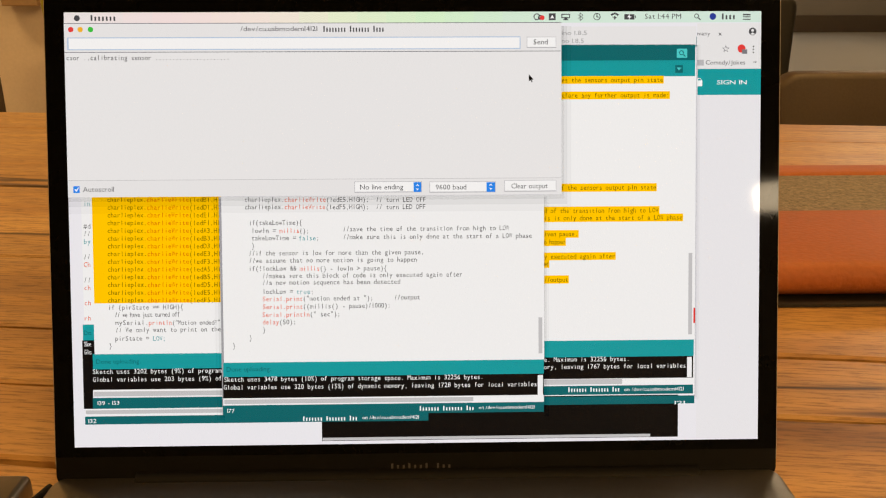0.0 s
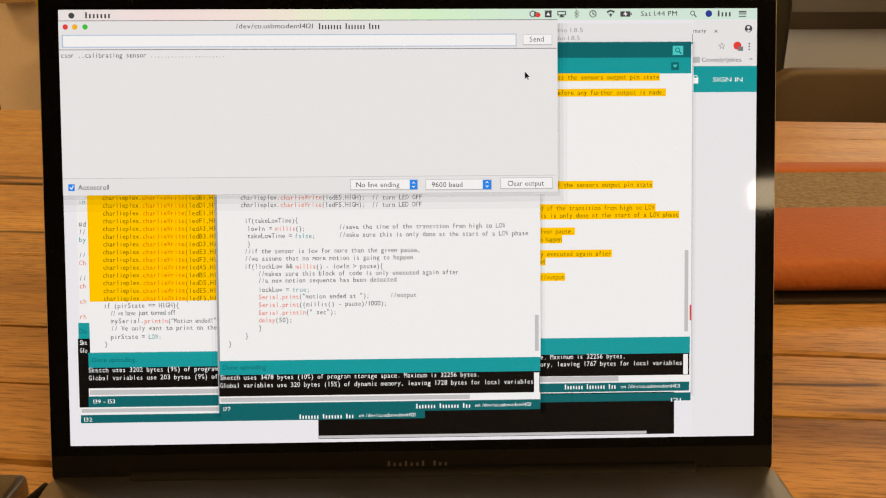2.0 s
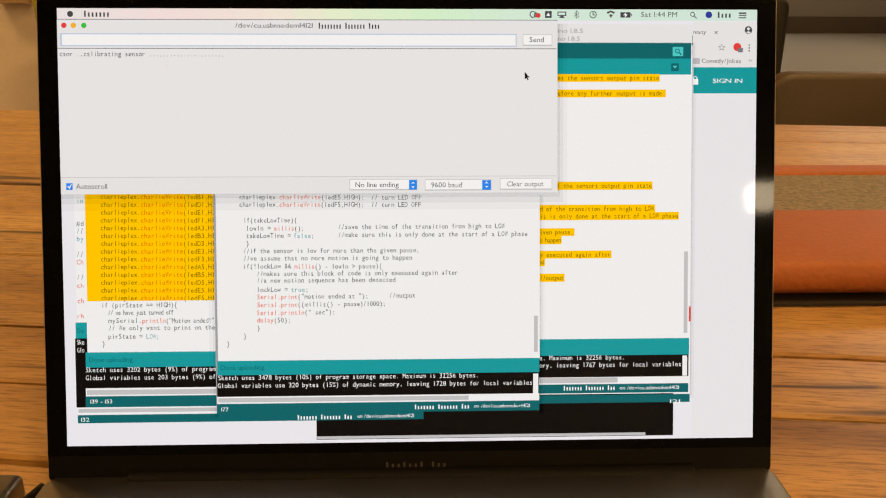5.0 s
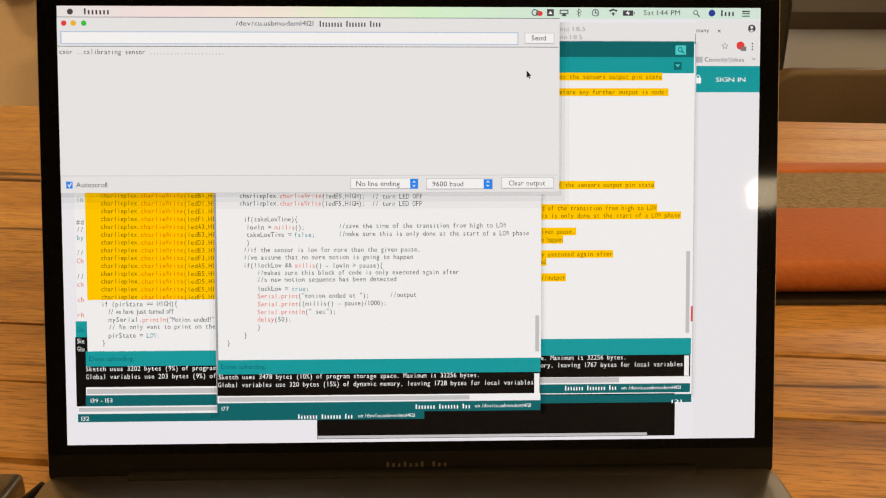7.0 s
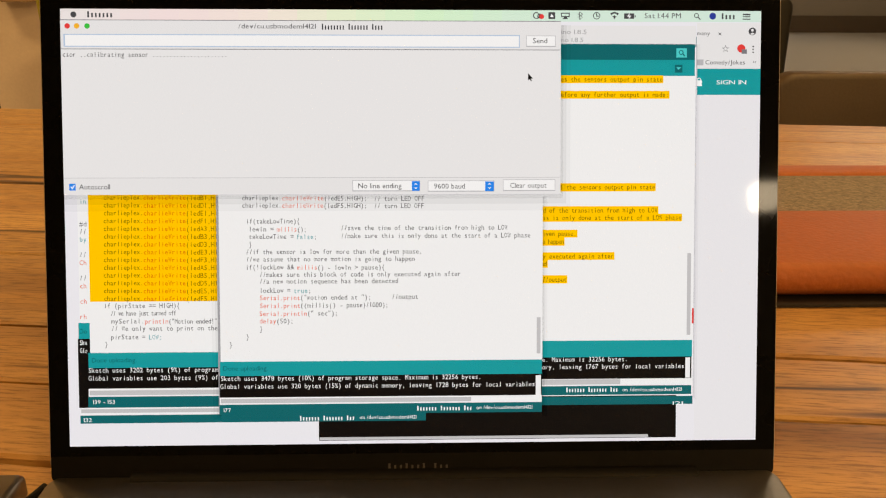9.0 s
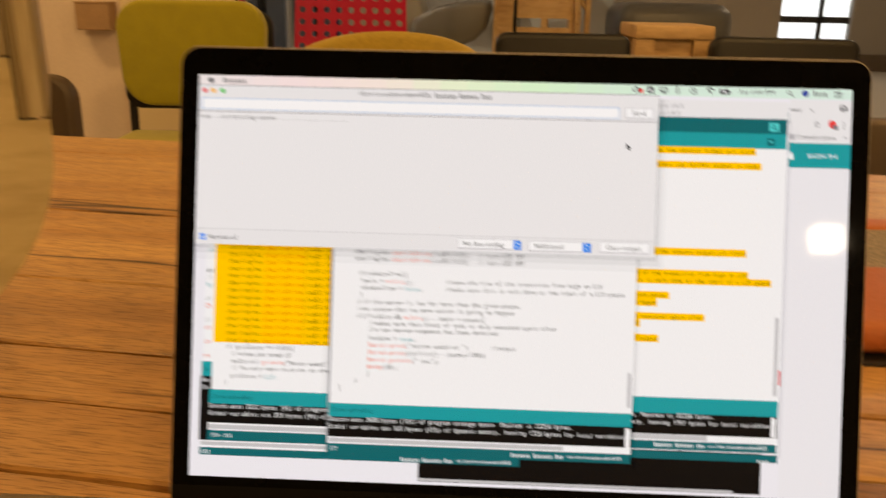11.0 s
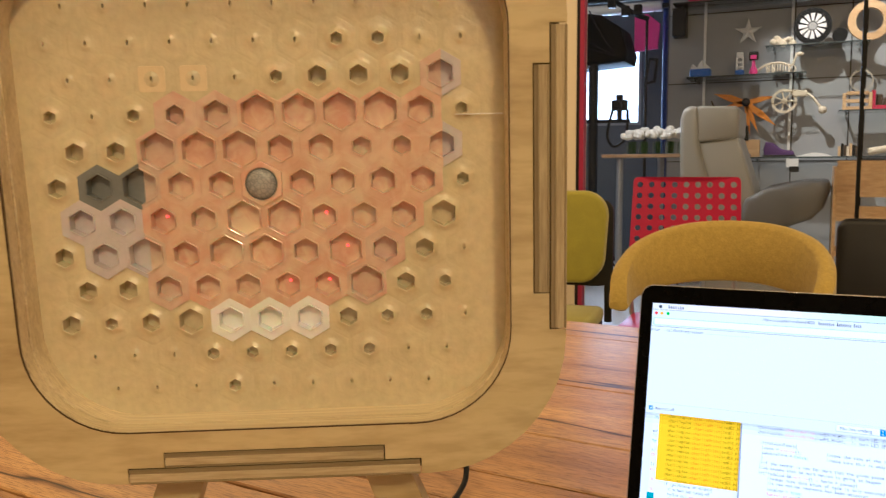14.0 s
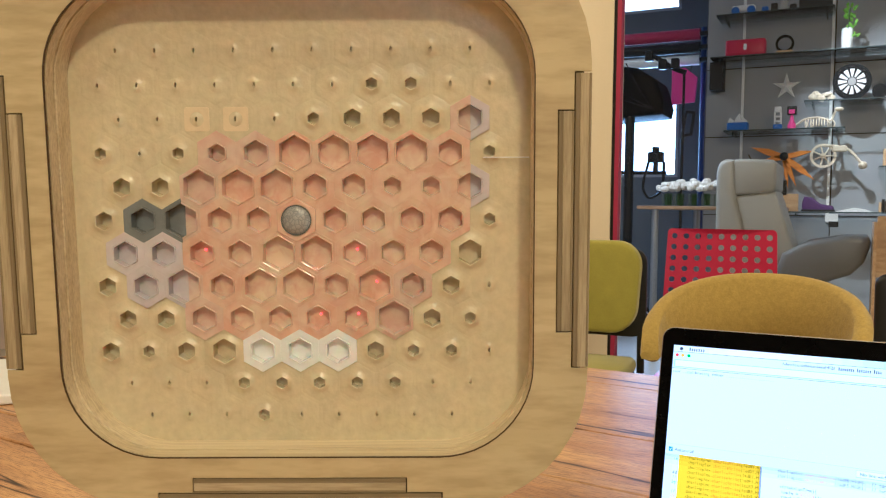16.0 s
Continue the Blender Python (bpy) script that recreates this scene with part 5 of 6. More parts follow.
red_chair = thing("perforated_chair", "red plastic chair with rows of round holes", "chair", pose(-0.507, 2.9, 0))
grid_holes = [ngon(-0.176 + 0.0455 * i, 0.957 - 0.0445 * j, 0.0118, 12, 0) for i in range(9) for j in range(7)]
b = prism(rounded(-0.203, 0.215, 0.64, 0.988, 0.018, 4), -0.005, 0.005, grid_holes)
for v in b.verts:
    v.co.x *= 1 + 0.16 * (0.988 - v.co.z)
    v.co.y += -0.3 * (0.75 - v.co.z) * 0.3 - 0.35 * v.co.x ** 2
part("backrest", b, M["red"], red_chair)
for s in (-1, 1):
    part("back_post", tube([(s * 0.195, -0.03, 0.66), (s * 0.205, -0.03, 0.57), (s * 0.2, -0.01, 0.415)], 0.01), M["steel"], red_chair, smooth=True)
    for f in (-0.33, 0.0):
        part("leg", rod((s * 0.18, f, 0.4), (s * 0.23, f * 1.15, 0), 0.013), M["steel"], red_chair)
part("seat", block(-0.2, 0.2, -0.36, 0.02, 0.395, 0.42, 0.008), M["red"], red_chair, smooth=True)

# ---- lounge chair in the studio ----
lounge = thing("lounge_chair", "tall grey leather lounge chair with a folded headrest", "chair", pose(0, 4.4, 0))
part("back", prism([(-0.735, 0.42), (-0.742, 1.30), (-0.725, 1.35), (-0.69, 1.37), (-0.645, 1.365), (-0.63, 1.16), (-0.52, 0.75), (-0.47, 0.42)], 0.0, 0.52, bevel=0.03, seg=3), M["grey_cloth"], lounge, smooth=True)
part("headrest", prism([(-0.655, 1.16), (-0.66, 1.355), (-0.63, 1.37), (-0.44, 1.362), (-0.415, 1.34), (-0.418, 1.20), (-0.44, 1.175)], 0.01, 0.5, bevel=0.02, seg=3), M["grey_cloth"], lounge, smooth=True)
part("back_cushion", prism([(-0.65, 1.155), (-0.42, 1.185), (-0.37, 1.03), (-0.30, 0.80), (-0.33, 0.62), (-0.52, 0.60)], 0.015, 0.49, bevel=0.02, seg=3), M["grey_cloth"], lounge, smooth=True)
part("seat_cushion", prism([(-0.42, 0.68), (-0.37, 0.84), (-0.26, 0.905), (-0.06, 0.945), (0.05, 0.945), (0.065, 0.905), (0.03, 0.80), (-0.03, 0.735), (-0.2, 0.67), (-0.4, 0.64)], -0.1, 0.5, bevel=0.035, seg=3), M["shaded_cloth"], lounge, smooth=True)
part("plinth", block(-0.6, -0.1, 0.05, 0.45, 0.3, 0.64, 0.02), M["grey_cloth"], lounge)
for x in (-0.6, -0.12):
    for y in (0.05, 0.42):
        part("leg", rod((x, y, 0.43), (x, y, 0), 0.015), M["steel"], lounge)

# ---- display shelves in the studio ----
def shelf(x0, x1, z, label="clear glass wall shelf on metal brackets"):
    s = thing("glass_shelf", label, "shelf", pose((x0 + x1) / 2, 6.68, z), "glass shelves")
    w = (x1 - x0) / 2
    part("board", block(-w, w, -0.15, 0.21, -0.012, 0, 0.001), M["shelf_glass"], s)
    part("front_edge", block(-w, w, -0.153, -0.15, -0.009, 0), M["edge_glass"], s, "dark green cut edge")
    for k in (-w + 0.06, w - 0.06):
        part("bracket", block(k - 0.006, k + 0.006, -0.06, 0.21, -0.035, -0.013, 0.002), M["edge_glass"], s)


for x0, x1, z in ((-1.08, -0.2, 2.69), (-1.12, 0.35, 2.35), (-1.0, -0.1, 1.745), (-0.4, 0.34, 1.96), (-0.5, 1.0, 1.085), (0.14, 0.95, 1.44)):
    shelf(x0, x1, z)
SY = 6.63


def toy(name, label, category, x, z):
    return thing(name, label, category, pose(x, SY, z))


for k in (-0.215, -0.9):
    rail = thing("shelf_rail", "slim white upright rail on the grey wall", "rail", pose(k, 6.89, 1.0))
    part("channel", block(-0.011, 0.011, -0.008, 0.003, 0, 1.9, 0.002), M["white"], rail)

t = toy("storage_case", "glossy red oblong case on the upper shelf", "case", -0.855, 2.352)
part("body", block(-0.155, 0.155, -0.06, 0.06, 0, 0.135, 0.02, 3), M["red"], t, smooth=True)
part("emblem", prism(rounded(-0.012, 0.012, 0.045, 0.095, 0.01, 4), -0.063, -0.0605), M["white"], t)
t = toy("hoop_model", "dark printed hoop on a pale wooden foot", "model", -0.56, 2.352)
part("hoop", lathe([(0.052, -0.014), (0.07, -0.014), (0.07, 0.014), (0.052, 0.014), (0.052, -0.014)], 24), M["rubber"], t, m=pose(0, 0, 0.082, 90), smooth=True)
part("foot", block(-0.062, 0.062, -0.03, 0.03, 0, 0.028, 0.006), M["pine"], t)
t = thing("wall_star", "silver five-armed star hung on the grey wall", "star", pose(-0.555, 6.87, 2.125))
for i in range(5):
    a = radians(90 + 72 * i)
    b = bmesh.new()
    tip, l, r = (0.115 * math.cos(a), 0.115 * math.sin(a)), (0.04 * math.cos(a + 0.63), 0.04 * math.sin(a + 0.63)), (0.04 * math.cos(a - 0.63), 0.04 * math.sin(a - 0.63))
    vs = [b.verts.new((p[0], y, p[1])) for p, y in ((tip, 0), (l, 0), ((0, 0), -0.03), (r, 0), ((0, 0), 0.01))]
    for f in ((0, 1, 2), (0, 2, 3), (0, 4, 1), (0, 3, 4), (1, 4, 2), (2, 4, 3)):
        b.faces.new([vs[j] for j in f])
    part("arm", b, M["white"], t)
t = toy("figure_model", "white and blue jointed model figure", "model", -0.595, 1.747)
b = block(-0.026, 0.026, -0.02, 0.02, 0.14, 0.185, 0.008)
block(-0.028, 0.028, -0.02, 0.02, 0.06, 0.072, 0.004, bm=b)
block(-0.03, -0.016, -0.015, 0.015, 0.03, 0.145, 0.005, bm=b)
block(0.016, 0.03, -0.015, 0.015, 0.03, 0.145, 0.005, bm=b)
block(-0.03, 0.03, -0.018, 0.018, 0.1, 0.112, 0.004, bm=b)
part("body", b, M["white"], t, smooth=True)
part("belt", block(-0.034, 0.034, -0.028, 0.028, 0, 0.042, 0.008), M["blue"], t)
t = toy("small_robot", "small pink and black toy robot", "toy", -0.49, 1.747)
part("head", block(-0.036, 0.036, -0.025, 0.025, 0.115, 0.185, 0.008), M["black"], t)
part("face", block(-0.022, 0.022, -0.029, -0.025, 0.122, 0.155, 0.002), M["hot_pink"], t)
part("body", lathe([(0.03, 0), (0.034, 0.03), (0.016, 0.07), (0.012, 0.11), (0.008, 0.118)], 14), M["hot_pink"], t, smooth=True)
t = toy("tray_model", "blue tray holding white paper folds", "model", -0.9, 1.747)
part("tray", block(-0.08, 0.08, -0.06, 0.06, 0, 0.065, 0.008), M["blue"], t)
for k in (-0.05, 0.0, 0.05):
    part("fold", prism([(k - 0.03, 0.066), (k + 0.03, 0.066), (k + 0.012, 0.14 - abs(k)), (k - 0.01, 0.11)], -0.03, 0.03), M["white"], t)
t = toy("skeleton_model", "pale wooden puzzle skeleton of an animal", "model", -0.29, 1.747)
b = tube([(-0.17, 0, 0.03), (-0.1, 0, 0.075), (0.0, 0, 0.085), (0.08, 0, 0.06), (0.11, 0, 0.12), (0.13, 0, 0.15)], 0.009)
for k in range(9):
    tube([(-0.1 + 0.02 * k, -0.03, 0.02), (-0.1 + 0.02 * k, 0, 0.08), (-0.1 + 0.02 * k, 0.03, 0.02)], 0.004, 6, b, 4)
for k in (-0.1, -0.06, 0.06, 0.1):
    tube([(k, 0.0, 0.06), (k + 0.015, -0.01, 0.03), (k, -0.015, 0.0)], 0.006, 6, b, 4)
part("bones", b, M["bone"], t)
part("skull", ball((0.14, 0, 0.145), 0.022, 1.5, 0.8, 0.8), M["bone"], t)
t = toy("bone_model", "knotted pale wooden puzzle model", "model", -0.275, 1.962)
b = bmesh.new()
for k in range(7):
    ball((-0.07 + 0.023 * k, 0.01 * math.sin(k * 2.1), 0.035 + 0.018 * math.sin(k * 1.7)), 0.03, 1, 0.8, 0.9 + 0.2 * math.sin(k), b, 8, 6)
part("body", b, M["bone"], t)
t = toy("wheel_fan", "black wheel with bright white spokes", "wheel", -0.065, 1.963)
part("rim", lathe([(0.108, -0.02), (0.138, -0.02), (0.138, 0.02), (0.108, 0.02), (0.108, -0.02)], 32), M["rubber"], t, m=pose(0, 0, 0.138, 90), smooth=True)
part("disc", lathe([(0.001, 0.0), (0.108, 0.0), (0.108, 0.012), (0.001, 0.012)], 32), M["rubber"], t, m=pose(0, 0, 0.138, 90))
part("hub", lathe([(0.001, -0.02), (0.03, -0.02), (0.03, 0.0), (0.001, 0.0)], 20), M["steel"], t, m=pose(0, 0, 0.138, 90) @ pose(0, 0, 0.02))
for i in range(12):
    part("spoke", prism([(-0.006, 0.036), (0.006, 0.036), (0.017, 0.098), (-0.017, 0.098)], -0.02, -0.013, bevel=0.002), M["white"], t, m=Matrix.Translation((0, 0, 0.138)) @ Matrix.Rotation(radians(30 * i), 4, "Y"))
t = toy("drum_model", "small black round part beside the wheel", "model", 0.13, 1.963)
part("drum", lathe([(0.001, -0.02), (0.055, -0.02), (0.055, 0.02), (0.001, 0.02)], 20), M["rubber"], t, m=pose(0, 0, 0.055, 90))
t = toy("ring_model", "large pale wooden ring leaning on the wall", "ring", 0.33, 1.963)
part("ring", lathe([(0.095, -0.02), (0.15, -0.02), (0.15, 0.02), (0.095, 0.02), (0.095, -0.02)], 32), M["pine"], t, m=pose(0, 0, 0.15, 90), smooth=True)
t = toy("vase_plant", "white vase with bright green leaves", "plant", -0.11, 2.352)
part("vase", lathe([(0.03, 0), (0.042, 0.02), (0.042, 0.15), (0.035, 0.165)], 18), M["white"], t, smooth=True)
random.seed(3)
b = bmesh.new()
for k in range(26):
    p = Vector((random.uniform(-0.03, 0.07), random.uniform(-0.03, 0.03), random.uniform(0.08, 0.34)))
    d = Vector((random.uniform(-1, 1), random.uniform(-1, 1), random.uniform(0.2, 1))).normalized() * 0.045
    s = d.cross(Vector((0.3, 1, 0.2))).normalized() * 0.013
    b.faces.new([b.verts.new(p + q) for q in (-d * 0.2, s + d * 0.4, d, -s + d * 0.4)])
part("leaves", b, M["lime_leaf"], t)
part("stem", tube([(0, 0, 0.1), (0.01, 0, 0.22), (0.015, 0, 0.32)], 0.004, 6), M["leaf"], t)
t = toy("toy_car", "small blue toy car on the top shelf", "toy", -0.88, 2.692)
part("body", block(-0.09, 0.09, -0.04, 0.04, 0.025, 0.075, 0.015), M["white"], t, smooth=True)
for k in (-0.06, 0.06):
    part("wheel", lathe([(0.001, -0.045), (0.032, -0.045), (0.032, 0.045), (0.001, 0.045)], 18), M["blue"], t, m=pose(k, 0, 0.032, 90))
t = toy("model_row", "dark blue and grey printed parts in a row", "model", -0.62, 2.692)
for k in range(4):
    part("piece", block(-0.12 + 0.07 * k, -0.07 + 0.07 * k, -0.03, 0.03, 0, 0.05 + 0.02 * (k % 3), 0.008), (M["blue"], M["black"], M["steel"], M["black"])[k], t)
t = toy("dark_case", "flat black case on the top shelf", "case", -0.34, 2.692)
part("body", block(-0.12, 0.12, -0.05, 0.05, 0, 0.09, 0.008), M["black"], t)

star = thing("wall_sculpture", "orange printed spider-like sculpture hung on the wall", "sculpture", pose(-0.55, 6.78, 1.53))
for dx, dz in ((-0.26, 0.09), (-0.16, -0.02), (0.04, -0.26), (0.10, -0.24), (0.24, -0.19), (0.23, 0.05)):
    b = prism([(0, 0.025), (-0.012, -0.02), (dx * 0.5 - 0.012, dz * 0.5 - 0.02), (dx, dz), (dx * 0.5 + 0.012, dz * 0.5 + 0.03)], -0.012, 0.012, bevel=0.003)
    part("arm", b, M["orange"], star)
part("hub", ball((0, -0.01, 0.01), 0.035, 1, 0.6, 1), M["black"], star, smooth=True)
eng = thing("wheel_engine", "cream printed spoked wheel with a crank and knob", "model", pose(-0.255, 6.72, 1.535))
part("rim", lathe([(0.078, -0.012), (0.097, -0.012), (0.097, 0.012), (0.078, 0.012), (0.078, -0.012)], 30), M["bone"], eng, m=pose(0, 0, 0, 90), smooth=True)
for i in range(7):
    part("spoke", rod((0, 0, 0), (0.082 * math.cos(i * 0.8976), 0, 0.082 * math.sin(i * 0.8976)), 0.006, n=6), M["bone"], eng)
part("hub", lathe([(0.001, -0.02), (0.022, -0.02), (0.022, 0.02), (0.001, 0.02)], 14), M["bone"], eng, m=pose(0, 0, 0, 90))
part("crank", tube([(0.0, -0.01, 0.08), (0.12, -0.01, 0.07), (0.2, -0.01, 0.03), (0.27, -0.01, -0.06)], 0.011, 8), M["bone"], eng)
part("body", block(0.06, 0.17, -0.02, 0.02, 0.03, 0.08, 0.01), M["bone"], eng)
part("knob", ball((0.285, -0.01, -0.08), 0.032), M["bone"], eng, smooth=True)
part("wall_pin", rod((0, 0.0, 0), (0, 0.18, 0), 0.008), M["steel"], eng)

t = toy("sneaker_model", "dark purple trainer model on the low shelf", "shoe", -0.3, 1.087)
b = prism([(-0.09, 0), (0.1, 0), (0.14, 0.02), (0.13, 0.045), (0.04, 0.06), (-0.02, 0.11), (-0.08, 0.12), (-0.095, 0.06)], -0.035, 0.035, bevel=0.012, seg=3)
part("upper", b, M["purple"], t, smooth=True)
part("sole", block(-0.1, 0.145, -0.038, 0.038, -0.0, 0.016, 0.004), M["black"], t)
t = toy("card_holder", "wooden card holder with a small dark screen", "stand", -0.495, 1.087)
part("block", block(-0.072, 0.072, -0.03, 0.03, 0, 0.14, 0.004), M["pine"], t)
part("screen", block(-0.07, -0.015, -0.04, -0.031, 0.13, 0.25, 0.004), M["black"], t)
t = toy("paper_model", "flat white paper model on the low shelf", "model", -0.02, 1.087)
part("sheet", prism([(-0.13, 0), (0.13, 0), (0.08, 0.02), (0.0, 0.032), (-0.07, 0.016)], -0.05, 0.05), M["white"], t)
t = thing("price_card", "small white card hanging from the low shelf", "card", pose(-0.175, 6.52, 1.04))
part("card", block(-0.045, 0.045, -0.002, 0.0, -0.03, 0.03), M["white"], t)
part("shade_block", block(-0.02, 0.05, 0.001, 0.03, -0.075, -0.03, 0.004), M["black"], t)
t = toy("book_row", "row of small dark and tan books", "books", 0.22, 1.087)
for k in range(7):
    part("book", block(-0.07 + 0.02 * k, -0.052 + 0.02 * k, -0.04, 0.04, 0, 0.075 + 0.012 * ((k * 5) % 3), 0.002), (M["pine"], M["black"], M["brown"], M["bone"])[k % 4], t)
t = toy("bust", "grey plain sculpted head on the low shelf", "bust", 0.74, 1.087)
b = ball((0.0, 0, 0.13), 0.085, 0.95, 0.95, 1.1)
lathe([(0.1, 0), (0.085, 0.02), (0.04, 0.05), (0.045, 0.09)], 18, bm=b)
part("head", b, M["bone"], t, smooth=True)
t = toy("reclining_model", "long pale grey printed limb shape", "model", 0.53, 1.087)
part("limb", tube([(-0.17, 0, 0.03), (-0.06, 0, 0.05), (0.06, 0, 0.06), (0.14, 0, 0.04)], 0.028, 10), M["bone"], t, smooth=True)
t = toy("red_frame_model", "bright red U-shaped frame with dark machine parts", "model", 0.475, 1.442)
part("frame", prism([(-0.105, 0), (0.105, 0), (0.105, 0.145), (0.08, 0.145), (0.08, 0.03), (-0.08, 0.03), (-0.08, 0.145), (-0.105, 0.145)], -0.02, 0.02, bevel=0.003), M["red"], t)
for k in (-0.05, 0.0, 0.05):
    part("machine", block(k - 0.024, k + 0.022, 0.022, 0.07, 0.0, 0.09 + 0.03 * abs(math.sin(k * 40)), 0.008), M["brown"], t)
for x, lab in ((0.27, "pale wooden toy frame with dark slots"), (0.76, "pale wooden toy cart with blocks")):
    t = toy("wood_model", lab, "model", x, 1.442)
    for k in (-0.09, 0.09):
        part("end", block(k - 0.012, k + 0.012, -0.03, 0.03, 0, 0.13, 0.003), M["pine"], t)
    for z in (0.0, 0.055, 0.115):
        part("slat", block(-0.077, 0.077, -0.025, 0.02, z, z + 0.026, 0.003), M["pine"], t)
t = thing("wall_ring", "thin dark wire ring hung on the wall", "ring", pose(0.305, 6.86, 1.685))
part("ring", lathe([(0.074, -0.006), (0.086, -0.006), (0.086, 0.006), (0.074, 0.006), (0.074, -0.006)], 28), M["steel"], t, m=pose(0, 0, 0, 90))
t = thing("wall_speaker", "black box loudspeaker on the studio wall", "speaker", pose(-1.1, 6.8, 2.11))
part("cabinet", block(-0.055, 0.055, -0.06, 0.1, 0, 0.235, 0.006), M["black"], t)
t = toy("plant_pot", "small white pot with a brown twig", "plant", -0.80, 1.40)
part("pot", lathe([(0.025, 0), (0.035, 0.05), (0.032, 0.05)], 14), M["white"], t, smooth=True)
part("twig", tube([(0, 0, 0.03), (0.01, 0, 0.1), (-0.01, 0, 0.15)], 0.006, 6), M["brown"], t)
t2 = thing("glass_shelf", "short clear glass wall shelf", "shelf", pose(-0.78, 6.68, 1.398), "glass shelves")
part("board", block(-0.12, 0.12, -0.1, 0.21, -0.012, 0, 0.001), M["shelf_glass"], t2)

# ---- photo studio ----
for name, lab, z, r, mt in (("backdrop_roll", "magenta paper backdrop roll on the wall rack", 2.775, 0.055, "hot_pink"), ("backdrop_roll", "black paper backdrop roll on the wall rack", 2.65, 0.05, "black"), ("backdrop_roll", "white paper backdrop roll on the wall rack", 2.53, 0.05, "white")):
    t = thing(name, lab, "roll", pose(-2.1, 7.6, z), "backdrop rolls")
    part("roll", rod((-0.9, 0, 0), (0.72, 0, 0), r, n=20), M[mt if mt != "hot_pink" else "magenta"], t, smooth=True)
    part("bracket", block(0.72, 0.80, -0.03, 0.08, -0.02, 0.02, 0.004), M["black"], t)
    part("knob", ball((0.82, -0.03, 0.02), 0.025), M["black"], t)
rack = thing("roll_rack", "blue and copper upright posts of the roll rack", "rack", pose(0, 7.66, 0))
part("post", rod((-1.355, 0, 0), (-1.355, 0, 2.85), 0.024), M["navy"], rack)
part("post", rod((-1.30, 0.02, 0), (-1.30, 0.02, 2.85), 0.02), M["copper"], rack)
t = thing("pink_flag", "magenta cloth hanging behind the soft light", "cloth", pose(-1.5, 7.5, 2.1))
part("hanger", rod((0.05, 0.01, 0.3), (0.05, 0.1, 0.4), 0.006, n=6), M["black"], t)
part("cloth", prism([(-0.12, 0), (0.1, 0.02), (0.12, 0.25), (0.0, 0.35), (-0.12, 0.33)], 0, 0.02, bevel=0.005), M["hot_pink"], t)
soft = thing("softbox", "large black studio softbox on a stand", "softbox", pose(-1.86, 6.55, 0))
b = prism([(-0.60, 1.84), (0.36, 1.90), (0.375, 1.98), (0.31, 2.19), (0.15, 2.30), (-0.1, 2.345), (-0.60, 2.32)], -0.05, 0.4, bevel=0.04, seg=3)
part("hood", b, M["rubber"], soft, smooth=True)
for k in (-0.3, -0.1, 0.1):
    part("seam", tube([(0.28 + k * 0.05, -0.055, 1.95), (k + 0.05, -0.056, 2.15), (k * 0.5, -0.055, 2.34)], 0.005, 6), M["black"], soft)
part("stand", rod((0.08, 0, 0.02), (0.08, 0, 1.95), 0.035, n=14), M["black"], soft)
for a in (0.3, 2.4, 4.5):
    part("foot", rod((0.08, 0, 0.35), (0.08 + 0.35 * math.cos(a), 0.35 * math.sin(a), 0.0), 0.012), M["black"], soft)
arm = thing("boom_arm", "black jointed studio boom with clamps", "stand", pose(0, 6.9, 0))
part("beam", tube([(-1.72, 0, 2.50), (-1.60, 0, 2.42), (-1.48, 0, 2.34), (-1.38, 0, 2.30)], 0.022, 8), M["black"], arm)
for q in ((-1.70, -0.02, 2.46), (-1.58, -0.02, 2.38), (-1.47, -0.02, 2.38)):
    part("clamp", block(q[0] - 0.035, q[0] + 0.035, q[1] - 0.03, q[1] + 0.03, q[2] - 0.045, q[2] + 0.045, 0.01), M["black"], arm)
part("post", rod((-1.40, 0.03, 0), (-1.40, 0.03, 2.32), 0.012), M["black"], arm)
rig = thing("camera_rig", "black photo camera on a crossbar tripod", "camera", pose(0, 6.6, 0))
part("crossbar", rod((-1.92, 0, 1.41), (-1.47, 0, 1.405), 0.016), M["black"], rig)
part("head", rod((-1.56, 0, 1.40), (-1.56, 0, 1.50), 0.022), M["black"], rig)
b = block(-1.625, -1.495, -0.04, 0.04, 1.495, 1.585, 0.012)
block(-1.59, -1.535, -0.02, 0.03, 1.585, 1.63, 0.008, bm=b)
part("camera_body", b, M["black"], rig, smooth=True)
part("lens", rod((-1.56, -0.04, 1.535), (-1.56, -0.12, 1.53), 0.035, n=18), M["black"], rig)
part("strap", tube([(-1.62, 0, 1.5), (-1.66, -0.02, 1.3), (-1.62, -0.03, 1.2), (-1.56, -0.03, 1.2), (-1.5, 0, 1.28), (-1.49, 0, 1.5)], 0.012, 8), M["black"], rig)
part("column", rod((-1.79, 0, 0.02), (-1.79, 0, 1.95), 0.04, n=14), M["black"], rig)
part("side_box", block(-1.95, -1.87, -0.04, 0.04, 1.37, 1.56, 0.01), M["black"], rig)
for a in (0.5, 2.6, 4.7):
    part("foot", rod((-1.79, 0, 0.4), (-1.79 + 0.4 * math.cos(a), 0.4 * math.sin(a), 0), 0.015), M["black"], rig)
st = thing("light_stand", "slim black stand with a flat flag panel", "stand", pose(0, 6.62, 0))
part("pole", rod((-1.345, 0, 0.02), (-1.345, 0, 1.75), 0.013), M["black"], st)
part("flag_frame", prism([(-1.36, 1.70), (-1.26, 1.72), (-1.24, 1.92), (-1.32, 1.93)], -0.01, 0.01, [[(-1.335, 1.73), (-1.285, 1.74), (-1.265, 1.90), (-1.31, 1.905)]]), M["black"], st)
